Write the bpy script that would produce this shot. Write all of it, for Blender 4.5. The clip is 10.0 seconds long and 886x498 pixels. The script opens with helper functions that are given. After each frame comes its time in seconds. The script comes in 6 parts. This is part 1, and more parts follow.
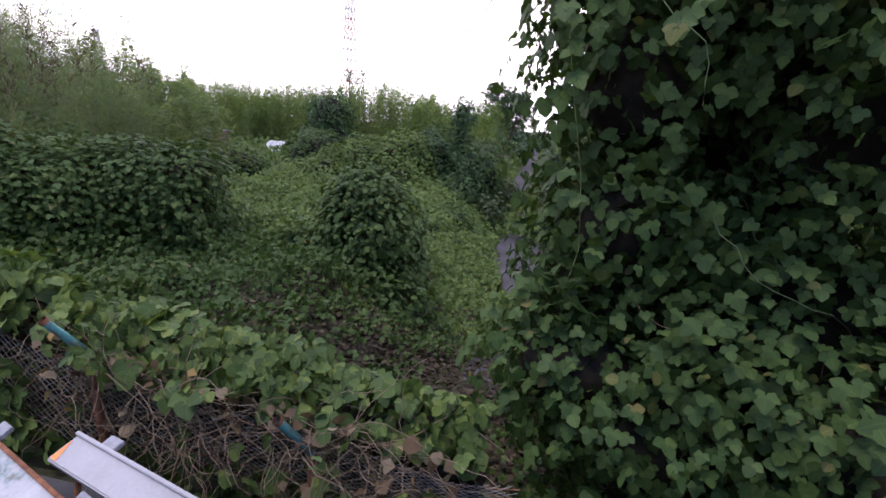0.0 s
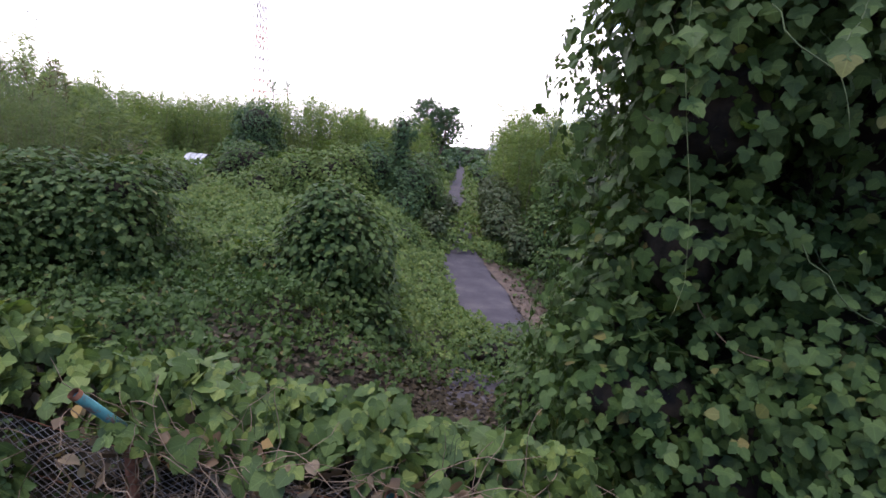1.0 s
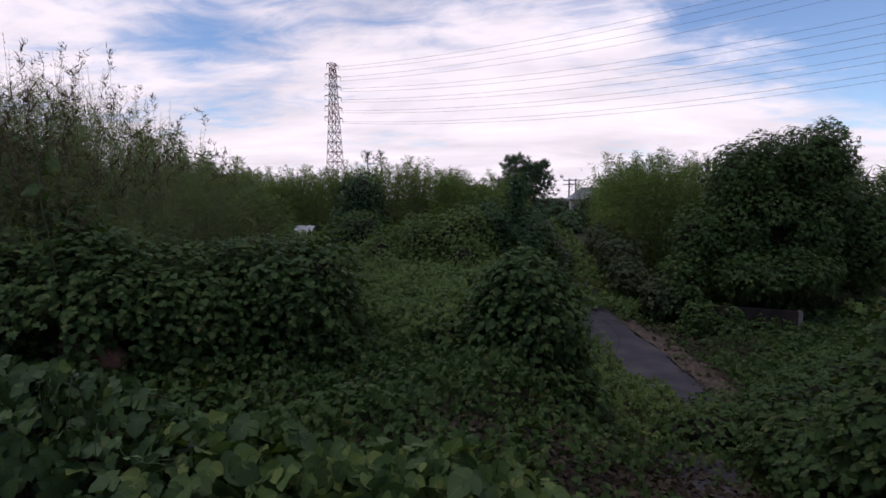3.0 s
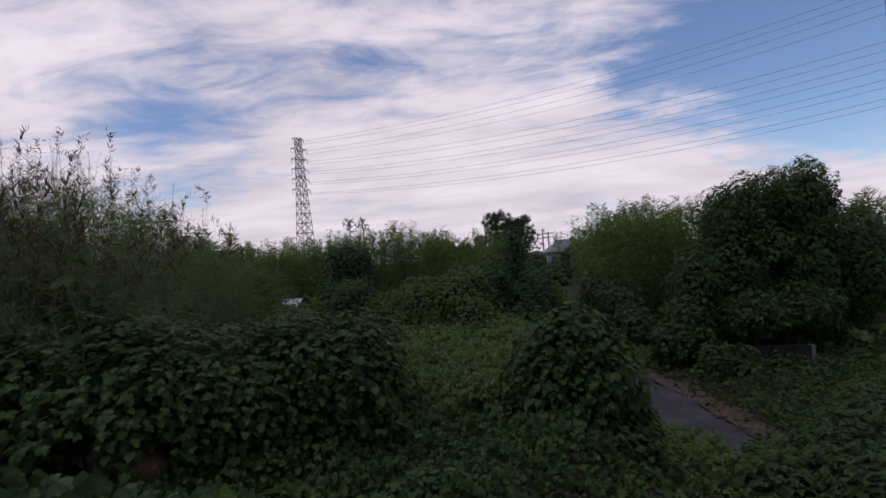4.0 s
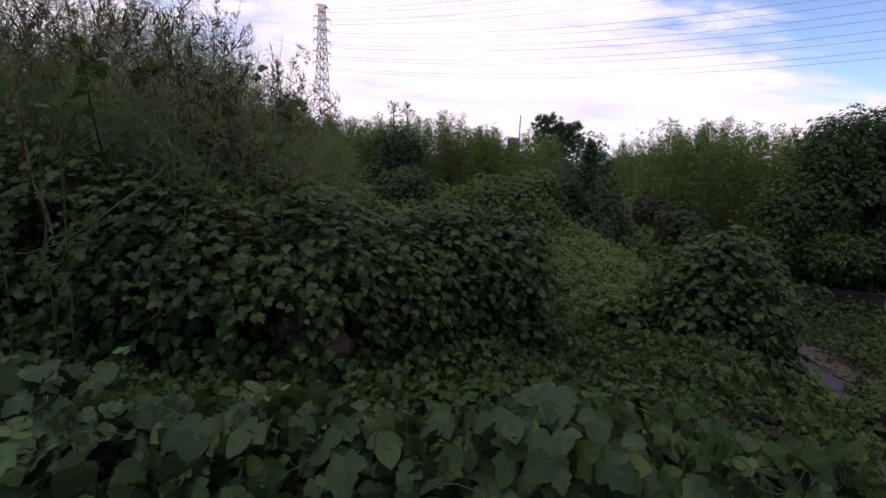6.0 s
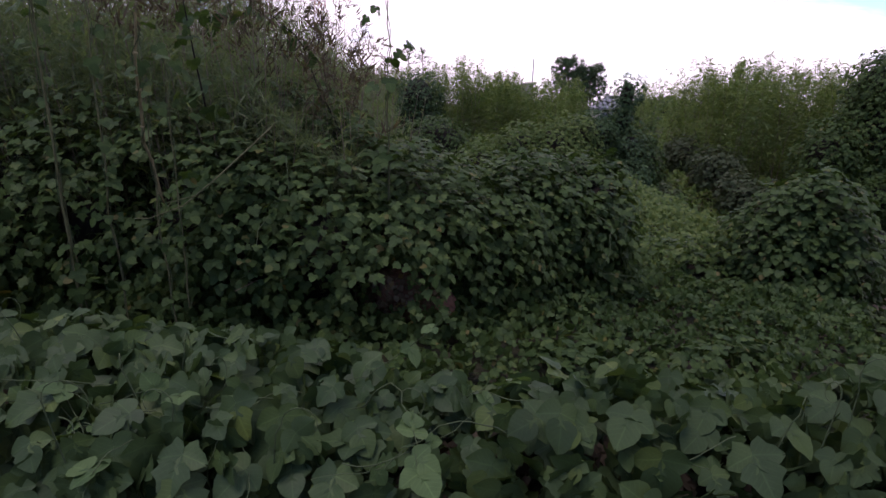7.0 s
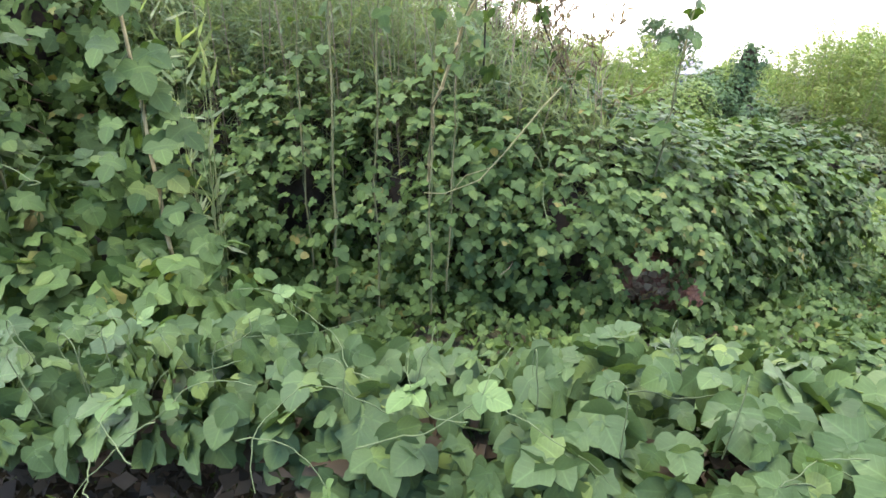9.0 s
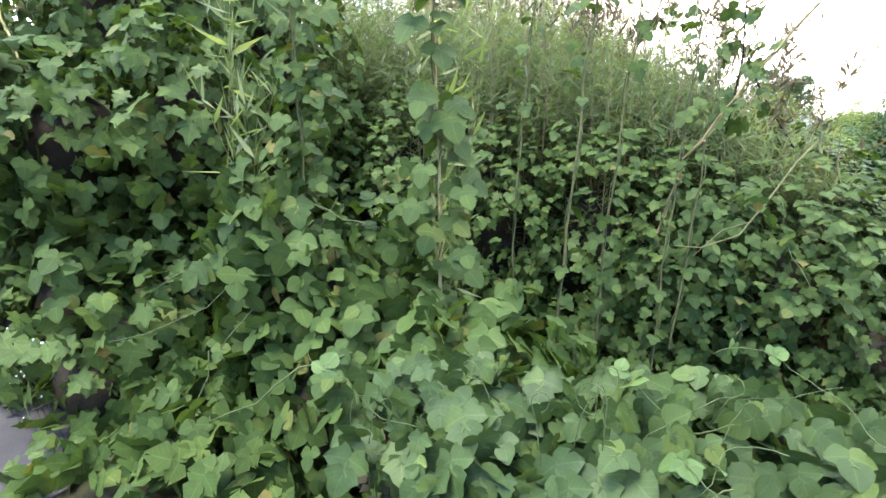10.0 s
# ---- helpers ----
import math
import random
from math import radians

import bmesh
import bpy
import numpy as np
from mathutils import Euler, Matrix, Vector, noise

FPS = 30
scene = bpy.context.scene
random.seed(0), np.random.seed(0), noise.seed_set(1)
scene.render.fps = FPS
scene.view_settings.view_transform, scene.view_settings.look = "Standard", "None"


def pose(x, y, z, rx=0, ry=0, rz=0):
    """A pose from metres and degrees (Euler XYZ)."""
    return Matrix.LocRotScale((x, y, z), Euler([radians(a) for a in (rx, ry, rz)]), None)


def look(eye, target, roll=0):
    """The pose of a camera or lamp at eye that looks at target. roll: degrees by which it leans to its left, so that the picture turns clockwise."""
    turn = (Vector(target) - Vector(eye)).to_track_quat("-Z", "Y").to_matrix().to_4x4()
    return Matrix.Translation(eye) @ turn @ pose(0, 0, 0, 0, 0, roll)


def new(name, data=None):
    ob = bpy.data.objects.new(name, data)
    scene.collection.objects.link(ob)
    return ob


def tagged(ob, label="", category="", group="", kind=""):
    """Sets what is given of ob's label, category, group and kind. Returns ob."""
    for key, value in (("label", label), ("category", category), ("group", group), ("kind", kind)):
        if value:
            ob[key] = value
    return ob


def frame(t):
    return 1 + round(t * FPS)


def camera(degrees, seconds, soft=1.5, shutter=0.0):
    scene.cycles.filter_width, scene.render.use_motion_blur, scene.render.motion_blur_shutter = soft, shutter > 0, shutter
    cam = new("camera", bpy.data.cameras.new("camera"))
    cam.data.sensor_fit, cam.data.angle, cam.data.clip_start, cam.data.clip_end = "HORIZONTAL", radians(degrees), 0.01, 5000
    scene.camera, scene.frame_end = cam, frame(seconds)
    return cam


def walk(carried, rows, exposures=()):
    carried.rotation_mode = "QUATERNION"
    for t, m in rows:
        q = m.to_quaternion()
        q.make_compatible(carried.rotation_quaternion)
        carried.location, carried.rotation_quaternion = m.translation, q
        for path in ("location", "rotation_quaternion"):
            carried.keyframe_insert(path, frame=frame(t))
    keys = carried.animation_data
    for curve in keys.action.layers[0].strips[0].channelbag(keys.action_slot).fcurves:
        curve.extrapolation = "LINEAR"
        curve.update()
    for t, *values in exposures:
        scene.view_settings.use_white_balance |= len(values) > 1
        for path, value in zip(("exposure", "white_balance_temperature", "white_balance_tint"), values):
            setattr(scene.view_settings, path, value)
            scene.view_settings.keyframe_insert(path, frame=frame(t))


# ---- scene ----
cam = camera(82.6, 10.0, soft=1.6)
PATH = [
    (0, (-0.370, 3.863, 1.581), (-0.704, 5.777, 1.108), 3.5),
    (0.5, (-0.785, 3.938, 1.576), (-1.011, 5.879, 1.148), 3.7),
    (1, (-1.220, 4.024, 1.577), (-1.241, 5.984, 1.175), 4.3),
    (1.1, (-1.307, 4.042, 1.578), (-1.317, 6.002, 1.180), 3.7),
    (1.5, (-1.650, 4.118, 1.590), (-1.679, 6.079, 1.194), 4.8),
    (2, (-2.079, 4.208, 1.614), (-1.803, 6.144, 1.193), 4.4),
    (2.5, (-2.547, 4.302, 1.625), (-2.741, 6.256, 1.249), 2.8),
    (3, (-3.023, 4.389, 1.642), (-3.319, 6.357, 1.442), -0.4),
    (3.2, (-3.211, 4.424, 1.646), (-3.511, 6.397, 1.520), -2.3),
    (4.3, (-4.246, 4.617, 1.681), (-4.390, 6.612, 1.731), -4.5),
    (4.5, (-4.434, 4.656, 1.683), (-4.558, 6.652, 1.718), -4.0),
    (5, (-4.911, 4.751, 1.687), (-5.045, 6.746, 1.644), -2.4),
    (5.5, (-5.401, 4.822, 1.683), (-5.551, 6.806, 1.486), 0.5),
    (5.7, (-5.591, 4.839, 1.681), (-5.764, 6.812, 1.404), 1.7),
    (6.8, (-6.567, 4.905, 1.643), (-6.803, 6.823, 1.129), 2.5),
    (7, (-6.728, 4.937, 1.639), (-6.946, 6.846, 1.083), 1.0),
    (7.5, (-7.097, 5.061, 1.611), (-7.284, 6.939, 0.951), -0.7),
    (8, (-7.490, 5.148, 1.585), (-7.689, 7.008, 0.877), -0.6),
    (8.5, (-7.920, 5.154, 1.573), (-8.226, 7.007, 0.885), 0.6),
    (9, (-8.329, 5.095, 1.576), (-8.702, 6.940, 0.898), 1.2),
    (9.5, (-8.774, 4.990, 1.571), (-9.362, 6.787, 0.919), 2.6),
    (10, (-9.240, 4.858, 1.568), (-9.906, 6.671, 1.051), 1.6),
]
EXPOSURES = [(0.0, 2.1, 6500, 22), (0.5, 2.7, 6500, 23), (1.0, 2.35, 6500, 22), (1.5, 1.68, 6500, 23), (2.0, 1.15, 6500, 23), (2.5, 1.04, 6500, 23), (2.8, 0.74, 6500, 18), (3.0, 0.40, 6500, 19), (4.3, 0.04, 6500, 20), (5.2, 0.18, 6500, 22), (5.7, 0.45, 6500, 24), (6.8, 1.08, 6500, 30),
             (7.2, 1.38, 6500, 37), (7.5, 2.05, 6300, 40), (8.0, 3.58, 6450, 36), (8.5, 3.9, 6650, 23), (9.0, 3.97, 7000, 15), (9.5, 3.83, 7200, 9), (10.0, 3.92, 7200, 8)]
walk(cam, [(t, look(eye, target, roll)) for t, eye, target, roll in PATH], EXPOSURES)

# ---- light ----
world = bpy.data.worlds.new("world")
scene.world = world
world.use_nodes = True


def wire(nt, a, b):
    nt.links.new(a, b)


def build_sky():
    nt = world.node_tree
    nt.nodes.clear()
    out = nt.nodes.new("ShaderNodeOutputWorld")
    bg = nt.nodes.new("ShaderNodeBackground")
    sky = nt.nodes.new("ShaderNodeTexSky")
    sky.sky_type, sky.sun_disc = "NISHITA", False
    sky.sun_elevation, sky.sun_rotation = radians(70), radians(-145)
    sky.air_density, sky.dust_density, sky.ozone_density = 1.0, 0.0, 5.0
    tc = nt.nodes.new("ShaderNodeTexCoord")
    sep = nt.nodes.new("ShaderNodeSeparateXYZ")
    wire(nt, tc.outputs["Generated"], sep.inputs[0])
    # cloud deck seen in perspective: direction divided by its height
    zc = nt.nodes.new("ShaderNodeMath"); zc.operation = "MAXIMUM"; zc.inputs[1].default_value = 0.0
    wire(nt, sep.outputs["Z"], zc.inputs[0])
    za = nt.nodes.new("ShaderNodeMath"); za.operation = "ADD"; za.inputs[1].default_value = 0.16
    wire(nt, zc.outputs[0], za.inputs[0])
    dv = nt.nodes.new("ShaderNodeVectorMath"); dv.operation = "DIVIDE"
    cm = nt.nodes.new("ShaderNodeCombineXYZ")
    for i in range(3):
        wire(nt, za.outputs[0], cm.inputs[i])
    wire(nt, tc.outputs["Generated"], dv.inputs[0])
    wire(nt, cm.outputs[0], dv.inputs[1])
    mp = nt.nodes.new("ShaderNodeMapping")
    mp.inputs["Rotation"].default_value = (0, 0, radians(CLOUD_TURN))
    mp.inputs["Scale"].default_value = (0.55, 1.0, 0.0)
    mp.inputs["Location"].default_value = CLOUD_SHIFT
    wire(nt, dv.outputs[0], mp.inputs["Vector"])
    n1 = nt.nodes.new("ShaderNodeTexNoise")
    n1.inputs["Scale"].default_value, n1.inputs["Detail"].default_value = 1.5, 9
    n1.inputs["Roughness"].default_value, n1.inputs["Distortion"].default_value = 0.58, 0.35
    wire(nt, mp.outputs[0], n1.inputs["Vector"])
    n2 = nt.nodes.new("ShaderNodeTexNoise")
    n2.inputs["Scale"].default_value, n2.inputs["Detail"].default_value = 0.45, 3
    wire(nt, mp.outputs[0], n2.inputs["Vector"])
    ad = nt.nodes.new("ShaderNodeMath"); ad.operation = "ADD"
    wire(nt, n1.outputs["Fac"], ad.inputs[0]); wire(nt, n2.outputs["Fac"], ad.inputs[1])
    # fine wisps, and clearer air overhead
    n3 = nt.nodes.new("ShaderNodeTexNoise")
    n3.inputs["Scale"].default_value, n3.inputs["Detail"].default_value, n3.inputs["Roughness"].default_value = 5.0, 6, 0.6
    n3.inputs["Distortion"].default_value = 0.8
    wire(nt, mp.outputs[0], n3.inputs["Vector"])
    ws = nt.nodes.new("ShaderNodeMath"); ws.operation = "MULTIPLY_ADD"; ws.inputs[1].default_value = 0.75
    wire(nt, n3.outputs["Fac"], ws.inputs[0]); wire(nt, ad.outputs[0], ws.inputs[2])
    hi = nt.nodes.new("ShaderNodeMath"); hi.operation = "MULTIPLY_ADD"; hi.inputs[1].default_value = CLOUD_HIGH
    wire(nt, sep.outputs["Z"], hi.inputs[0]); wire(nt, ws.outputs[0], hi.inputs[2])
    # thicker ahead of the walker's left hand side, clearer behind
    ah = nt.nodes.new("ShaderNodeMath"); ah.operation = "MULTIPLY_ADD"; ah.inputs[1].default_value = CLOUD_AHEAD
    wire(nt, sep.outputs["Y"], ah.inputs[0]); wire(nt, hi.outputs[0], ah.inputs[2])
    # openings of blue between the clouds: a direction, a depth and a width each
    cover_ = ah.outputs[0]
    for d, depth, wide in CLOUD_GAPS:
        ds = nt.nodes.new("ShaderNodeVectorMath"); ds.operation = "DISTANCE"; ds.inputs[1].default_value = d
        wire(nt, tc.outputs["Generated"], ds.inputs[0])
        sq = nt.nodes.new("ShaderNodeMath"); sq.operation = "POWER"; sq.inputs[1].default_value = 2.0
        wire(nt, ds.outputs["Value"], sq.inputs[0])
        mu = nt.nodes.new("ShaderNodeMath"); mu.operation = "MULTIPLY"; mu.inputs[1].default_value = -0.5 / wide ** 2
        wire(nt, sq.outputs[0], mu.inputs[0])
        ex = nt.nodes.new("ShaderNodeMath"); ex.operation = "EXPONENT"
        wire(nt, mu.outputs[0], ex.inputs[0])
        su = nt.nodes.new("ShaderNodeMath"); su.operation = "MULTIPLY_ADD"; su.inputs[1].default_value = -depth
        wire(nt, ex.outputs[0], su.inputs[0]); wire(nt, cover_, su.inputs[2])
        cover_ = su.outputs[0]
    rmp = nt.nodes.new("ShaderNodeMapRange")
    rmp.inputs["From Min"].default_value, rmp.inputs["From Max"].default_value = CLOUD_RANGE
    rmp.interpolation_type = "SMOOTHSTEP"
    wire(nt, cover_, rmp.inputs["Value"])
    tone = nt.nodes.new("ShaderNodeMapRange")
    tone.inputs["From Min"].default_value, tone.inputs["From Max"].default_value = 0.3, 0.7
    tone.inputs["To Min"].default_value, tone.inputs["To Max"].default_value = CLOUD_TONE
    wire(nt, n1.outputs["Fac"], tone.inputs["Value"])
    cc = nt.nodes.new("ShaderNodeVectorMath"); cc.operation = "SCALE"; cc.inputs[0].default_value = CLOUD_COLOUR
    wire(nt, tone.outputs[0], cc.inputs["Scale"])
    sc = nt.nodes.new("ShaderNodeVectorMath"); sc.operation = "SCALE"; sc.inputs["Scale"].default_value = SKY_BLUE
    wire(nt, sky.outputs[0], sc.inputs[0])
    mix = nt.nodes.new("ShaderNodeMix"); mix.data_type = "RGBA"
    wire(nt, rmp.outputs[0], mix.inputs["Factor"])
    wire(nt, sc.outputs[0], mix.inputs[6]); wire(nt, cc.outputs[0], mix.inputs[7])
    bg.inputs["Strength"].default_value = 0.1
    wire(nt, mix.outputs[2], bg.inputs["Color"]); wire(nt, bg.outputs[0], out.inputs[0])


CLOUD_TURN, CLOUD_SHIFT = -28, (0.6, 2.3, 0.0)
CLOUD_HIGH, CLOUD_AHEAD, CLOUD_RANGE = -0.42, 0.18, (0.94, 1.42)
CLOUD_GAPS = [((0.408, 0.864, 0.295), 0.26, 0.11), ((0.508, 0.799, 0.321), 0.26, 0.12), ((0.549, 0.818, 0.17), 0.24, 0.08), ((0.269, 0.923, 0.274), 0.20, 0.06), ((-0.581, 0.752, 0.311), 0.12, 0.10),
              ((-0.534, 0.812, 0.236), 0.12, 0.05), ((-0.17, 0.882, 0.439), 0.10, 0.09), ((0.089, 0.921, 0.379), 0.16, 0.08), ((0.228, 0.973, 0.046), 0.26, 0.06), ((0.62, 0.70, 0.36), 0.24, 0.16)]
CLOUD_TONE, CLOUD_COLOUR, SKY_BLUE = (5.6, 8.4), (1.0, 0.955, 1.02), 1.1
build_sky()
sun_data = bpy.data.lights.new("sun", "SUN")
sun_data.energy, sun_data.angle, sun_data.color = 0.95, radians(25), (1.0, 0.96, 0.9)
sun = new("sun", sun_data)
sun.matrix_world = look((-8, -11, 38), (0, 0, 0))

# ---- materials ----


def material(name):
    m = bpy.data.materials.new(name)
    m.use_nodes = True
    nt = m.node_tree
    return m, nt, nt.nodes["Principled BSDF"], nt.nodes["Material Output"]


def ramp(nt, fac, stops):
    r = nt.nodes.new("ShaderNodeValToRGB")
    while len(r.color_ramp.elements) < len(stops):
        r.color_ramp.elements.new(0.5)
    for e, (p, c) in zip(r.color_ramp.elements, stops):
        e.position, e.color = p, (*c, 1)
    wire(nt, fac, r.inputs[0])
    return r.outputs[0]


def noise_tex(nt, scale, detail=4, rough=0.55, coord="Object"):
    tc = nt.nodes.new("ShaderNodeTexCoord")
    n = nt.nodes.new("ShaderNodeTexNoise")
    n.inputs["Scale"].default_value, n.inputs["Detail"].default_value, n.inputs["Roughness"].default_value = scale, detail, rough
    wire(nt, tc.outputs[coord], n.inputs["Vector"])
    return n.outputs["Fac"]


def bump(nt, bsdf, height, strength=0.4, dist=0.01):
    b = nt.nodes.new("ShaderNodeBump")
    b.inputs["Strength"].default_value, b.inputs["Distance"].default_value = strength, dist
    wire(nt, height, b.inputs["Height"])
    wire(nt, b.outputs[0], bsdf.inputs["Normal"])


def leaf_material(name, stops, translucent=0.2, rough=0.6, spec=0.14, vein=True, patch=0.0):
    """Foliage: each leaf its own tint, patchy tissue, a little light through it."""
    m, nt, bsdf, out = material(name)
    geo = nt.nodes.new("ShaderNodeNewGeometry")
    info = nt.nodes.new("ShaderNodeObjectInfo")
    add = nt.nodes.new("ShaderNodeMath"); add.operation = "ADD"
    wire(nt, geo.outputs["Random Per Island"], add.inputs[0]); wire(nt, info.outputs["Random"], add.inputs[1])
    fr = nt.nodes.new("ShaderNodeMath"); fr.operation = "FRACT"
    wire(nt, add.outputs[0], fr.inputs[0])
    col = ramp(nt, fr.outputs[0], stops)
    n = noise_tex(nt, 26, 3)
    mixn = nt.nodes.new("ShaderNodeMix"); mixn.data_type = "RGBA"; mixn.blend_type = "MULTIPLY"
    mixn.inputs["Factor"].default_value = 0.45
    wire(nt, col, mixn.inputs[6])
    wire(nt, ramp(nt, n, [(0.3, (0.62, 0.66, 0.6)), (0.7, (1.15, 1.1, 1.05))]), mixn.inputs[7])
    big = noise_tex(nt, 0.55, 3)
    mixb = nt.nodes.new("ShaderNodeMix"); mixb.data_type = "RGBA"; mixb.blend_type = "MULTIPLY"
    mixb.inputs["Factor"].default_value = 0.6
    wire(nt, mixn.outputs[2], mixb.inputs[6])
    wire(nt, ramp(nt, big, [(0.35, (0.80, 0.86, 0.86)), (0.65, (1.14, 1.09, 0.95))]), mixb.inputs[7])
    colour = mixb.outputs[2]
    wire(nt, colour, bsdf.inputs["Base Color"])
    bsdf.inputs["Roughness"].default_value = rough
    bsdf.inputs["Specular IOR Level"].default_value = spec
    if vein:
        bump(nt, bsdf, noise_tex(nt, 60, 2), 0.35, 0.004)
        uvn = nt.nodes.new("ShaderNodeUVMap")
        sp = nt.nodes.new("ShaderNodeSeparateXYZ")
        wire(nt, uvn.outputs[0], sp.inputs[0])

        def calc(op, a, b=None, c=None):
            q = nt.nodes.new("ShaderNodeMath"); q.operation = op
            for k, val in enumerate((a, b, c)):
                if val is None:
                    continue
                if isinstance(val, (int, float)):
                    q.inputs[k].default_value = val
                else:
                    wire(nt, val, q.inputs[k])
            return q.outputs[0]
        au = calc("ABSOLUTE", sp.outputs[0])
        rib = calc("SUBTRACT", 1.0, calc("MINIMUM", calc("MULTIPLY", au, 22.0), 1.0))
        side = calc("PINGPONG", calc("MULTIPLY", calc("MULTIPLY_ADD", au, -0.8, sp.outputs[1]), 5.0), 0.5)
        lat = calc("SUBTRACT", 1.0, calc("MINIMUM", calc("MULTIPLY", side, 9.0), 1.0))
        v_ = calc("MULTIPLY_ADD", calc("MAXIMUM", rib, calc("MULTIPLY", lat, 0.55)), 0.42, 0.95)
        vm = nt.nodes.new("ShaderNodeVectorMath"); vm.operation = "SCALE"
        wire(nt, colour, vm.inputs[0]); wire(nt, v_, vm.inputs["Scale"])
        colour = vm.outputs[0]
        wire(nt, colour, bsdf.inputs["Base Color"])
    tr = nt.nodes.new("ShaderNodeBsdfTranslucent")
    lighter = nt.nodes.new("ShaderNodeMix"); lighter.data_type = "RGBA"; lighter.blend_type = "MULTIPLY"
    lighter.inputs["Factor"].default_value = 1.0
    lighter.inputs[7].default_value = (1.5, 1.6, 0.7, 1)
    wire(nt, colour, lighter.inputs[6])
    wire(nt, lighter.outputs[2], tr.inputs["Color"])
    mx = nt.nodes.new("ShaderNodeMixShader")
    mx.inputs[0].default_value = translucent
    wire(nt, bsdf.outputs[0], mx.inputs[1]); wire(nt, tr.outputs[0], mx.inputs[2])
    wire(nt, mx.outputs[0], out.inputs["Surface"])
    return m


def grain_material(name, stops, scale=8, rough=0.85, bump_scale=40, bump_strength=0.5, bump_dist=0.01, metal=0.0, fine=60):
    m, nt, bsdf, out = material(name)
    a = noise_tex(nt, scale, 6)
    b = noise_tex(nt, fine, 3)
    ad = nt.nodes.new("ShaderNodeMath"); ad.operation = "MULTIPLY_ADD"; ad.inputs[1].default_value = 0.35
    wire(nt, b, ad.inputs[0]); wire(nt, a, ad.inputs[2])
    sb = nt.nodes.new("ShaderNodeMath"); sb.operation = "SUBTRACT"; sb.inputs[1].default_value = 0.17
    wire(nt, ad.outputs[0], sb.inputs[0])
    wire(nt, ramp(nt, sb.outputs[0], stops), bsdf.inputs["Base Color"])
    bsdf.inputs["Roughness"].default_value, bsdf.inputs["Metallic"].default_value = rough, metal
    bsdf.inputs["Specular IOR Level"].default_value = 0.5 if rough < 0.8 else 0.12
    bump(nt, bsdf, noise_tex(nt, bump_scale, 5), bump_strength, bump_dist)
    return m


KUDZU = leaf_material("kudzu_leaf", [(0.0, (0.027, 0.050, 0.016)), (0.3, (0.033, 0.059, 0.018)), (0.6, (0.040, 0.069, 0.021)), (0.9, (0.050, 0.082, 0.024)),
                                     (0.975, (0.062, 0.092, 0.026)), (1.0, (0.11, 0.092, 0.034))], spec=0.10, rough=0.55, translucent=0.22)
KUDZU_PALE = leaf_material("kudzu_leaf_pale", [(0.0, (0.028, 0.050, 0.019)), (0.35, (0.034, 0.059, 0.022)), (0.75, (0.042, 0.070, 0.025)),
                                               (0.95, (0.054, 0.084, 0.025)), (1.0, (0.075, 0.104, 0.028))], spec=0.14, rough=0.52, translucent=0.18)
# Raised, yellower copy of the kudzu tints, matched to the first bank's brightness.
KUDZU_BRIGHT = leaf_material("kudzu_leaf_bright", [(0.0, (0.038, 0.062, 0.023)), (0.35, (0.052, 0.083, 0.027)), (0.75, (0.073, 0.108, 0.032)), (1.0, (0.118, 0.146, 0.040))], spec=0.12, rough=0.55, translucent=0.22)
BUD = leaf_material("bud_leaf", [(0.0, (0.041, 0.075, 0.0264)), (1.0, (0.068, 0.11, 0.0384))])
GRASSY = leaf_material("weed_leaf", [(0.0, (0.042, 0.072, 0.020)), (0.5, (0.063, 0.100, 0.025)), (1.0, (0.098, 0.126, 0.034))])
BRUSH_LEAF = leaf_material("brush_leaf", [(0.0, (0.030, 0.046, 0.019)), (0.6, (0.040, 0.058, 0.025)), (1.0, (0.058, 0.064, 0.033))], 0.2, vein=False)
BAMBOO_LEAF = leaf_material("bamboo_leaf", [(0.0, (0.066, 0.106, 0.036)), (0.5, (0.098, 0.142, 0.046)), (1.0, (0.150, 0.180, 0.064))], 0.35, vein=False)
REED_LEAF = leaf_material("reed_leaf", [(0.0, (0.080, 0.112, 0.060)), (0.6, (0.116, 0.152, 0.082)), (1.0, (0.160, 0.184, 0.108))], 0.46, vein=False)
TREE_LEAF = leaf_material("tree_leaf", [(0.0, (0.022, 0.045, 0.02)), (0.5, (0.03, 0.06, 0.024)), (1.0, (0.05, 0.085, 0.03))], 0.18, vein=False)
PINE_NEEDLE = leaf_material("pine_needle", [(0.0, (0.030, 0.058, 0.030)), (1.0, (0.055, 0.088, 0.042))], 0.2, vein=False)
DRY_LEAF = leaf_material("dry_leaf", [(0.0, (0.08, 0.05, 0.03)), (0.5, (0.13, 0.09, 0.06)), (0.85, (0.21, 0.165, 0.115)), (1.0, (0.20, 0.12, 0.03))], 0.2, 0.8, 0.15, vein=False)
# Litter brown; also darkens gaps inside banks and behind wire as painted shade.
DEAD_SHADE_LEAF = leaf_material("dead_shade_leaf", [(0.0, (0.018, 0.014, 0.009)), (0.6, (0.036, 0.028, 0.018)), (1.0, (0.07, 0.053, 0.036))], 0.1, 0.8, 0.12, vein=False)
PLUME = leaf_material("reed_plume", [(0.0, (0.05, 0.04, 0.03)), (1.0, (0.11, 0.085, 0.062))], 0.3, 0.9, 0.1, vein=False)
# Near-black brown for shoots, and for shade painted onto the leaf masses' cores.
SHADE_TWIG = grain_material("shade_twig", [(0.3, (0.008, 0.007, 0.005)), (0.7, (0.022, 0.017, 0.012))], 14)
BROWN_STEM = grain_material("brown_stem", [(0.3, (0.05, 0.036, 0.024)), (0.7, (0.12, 0.085, 0.055))], 14)
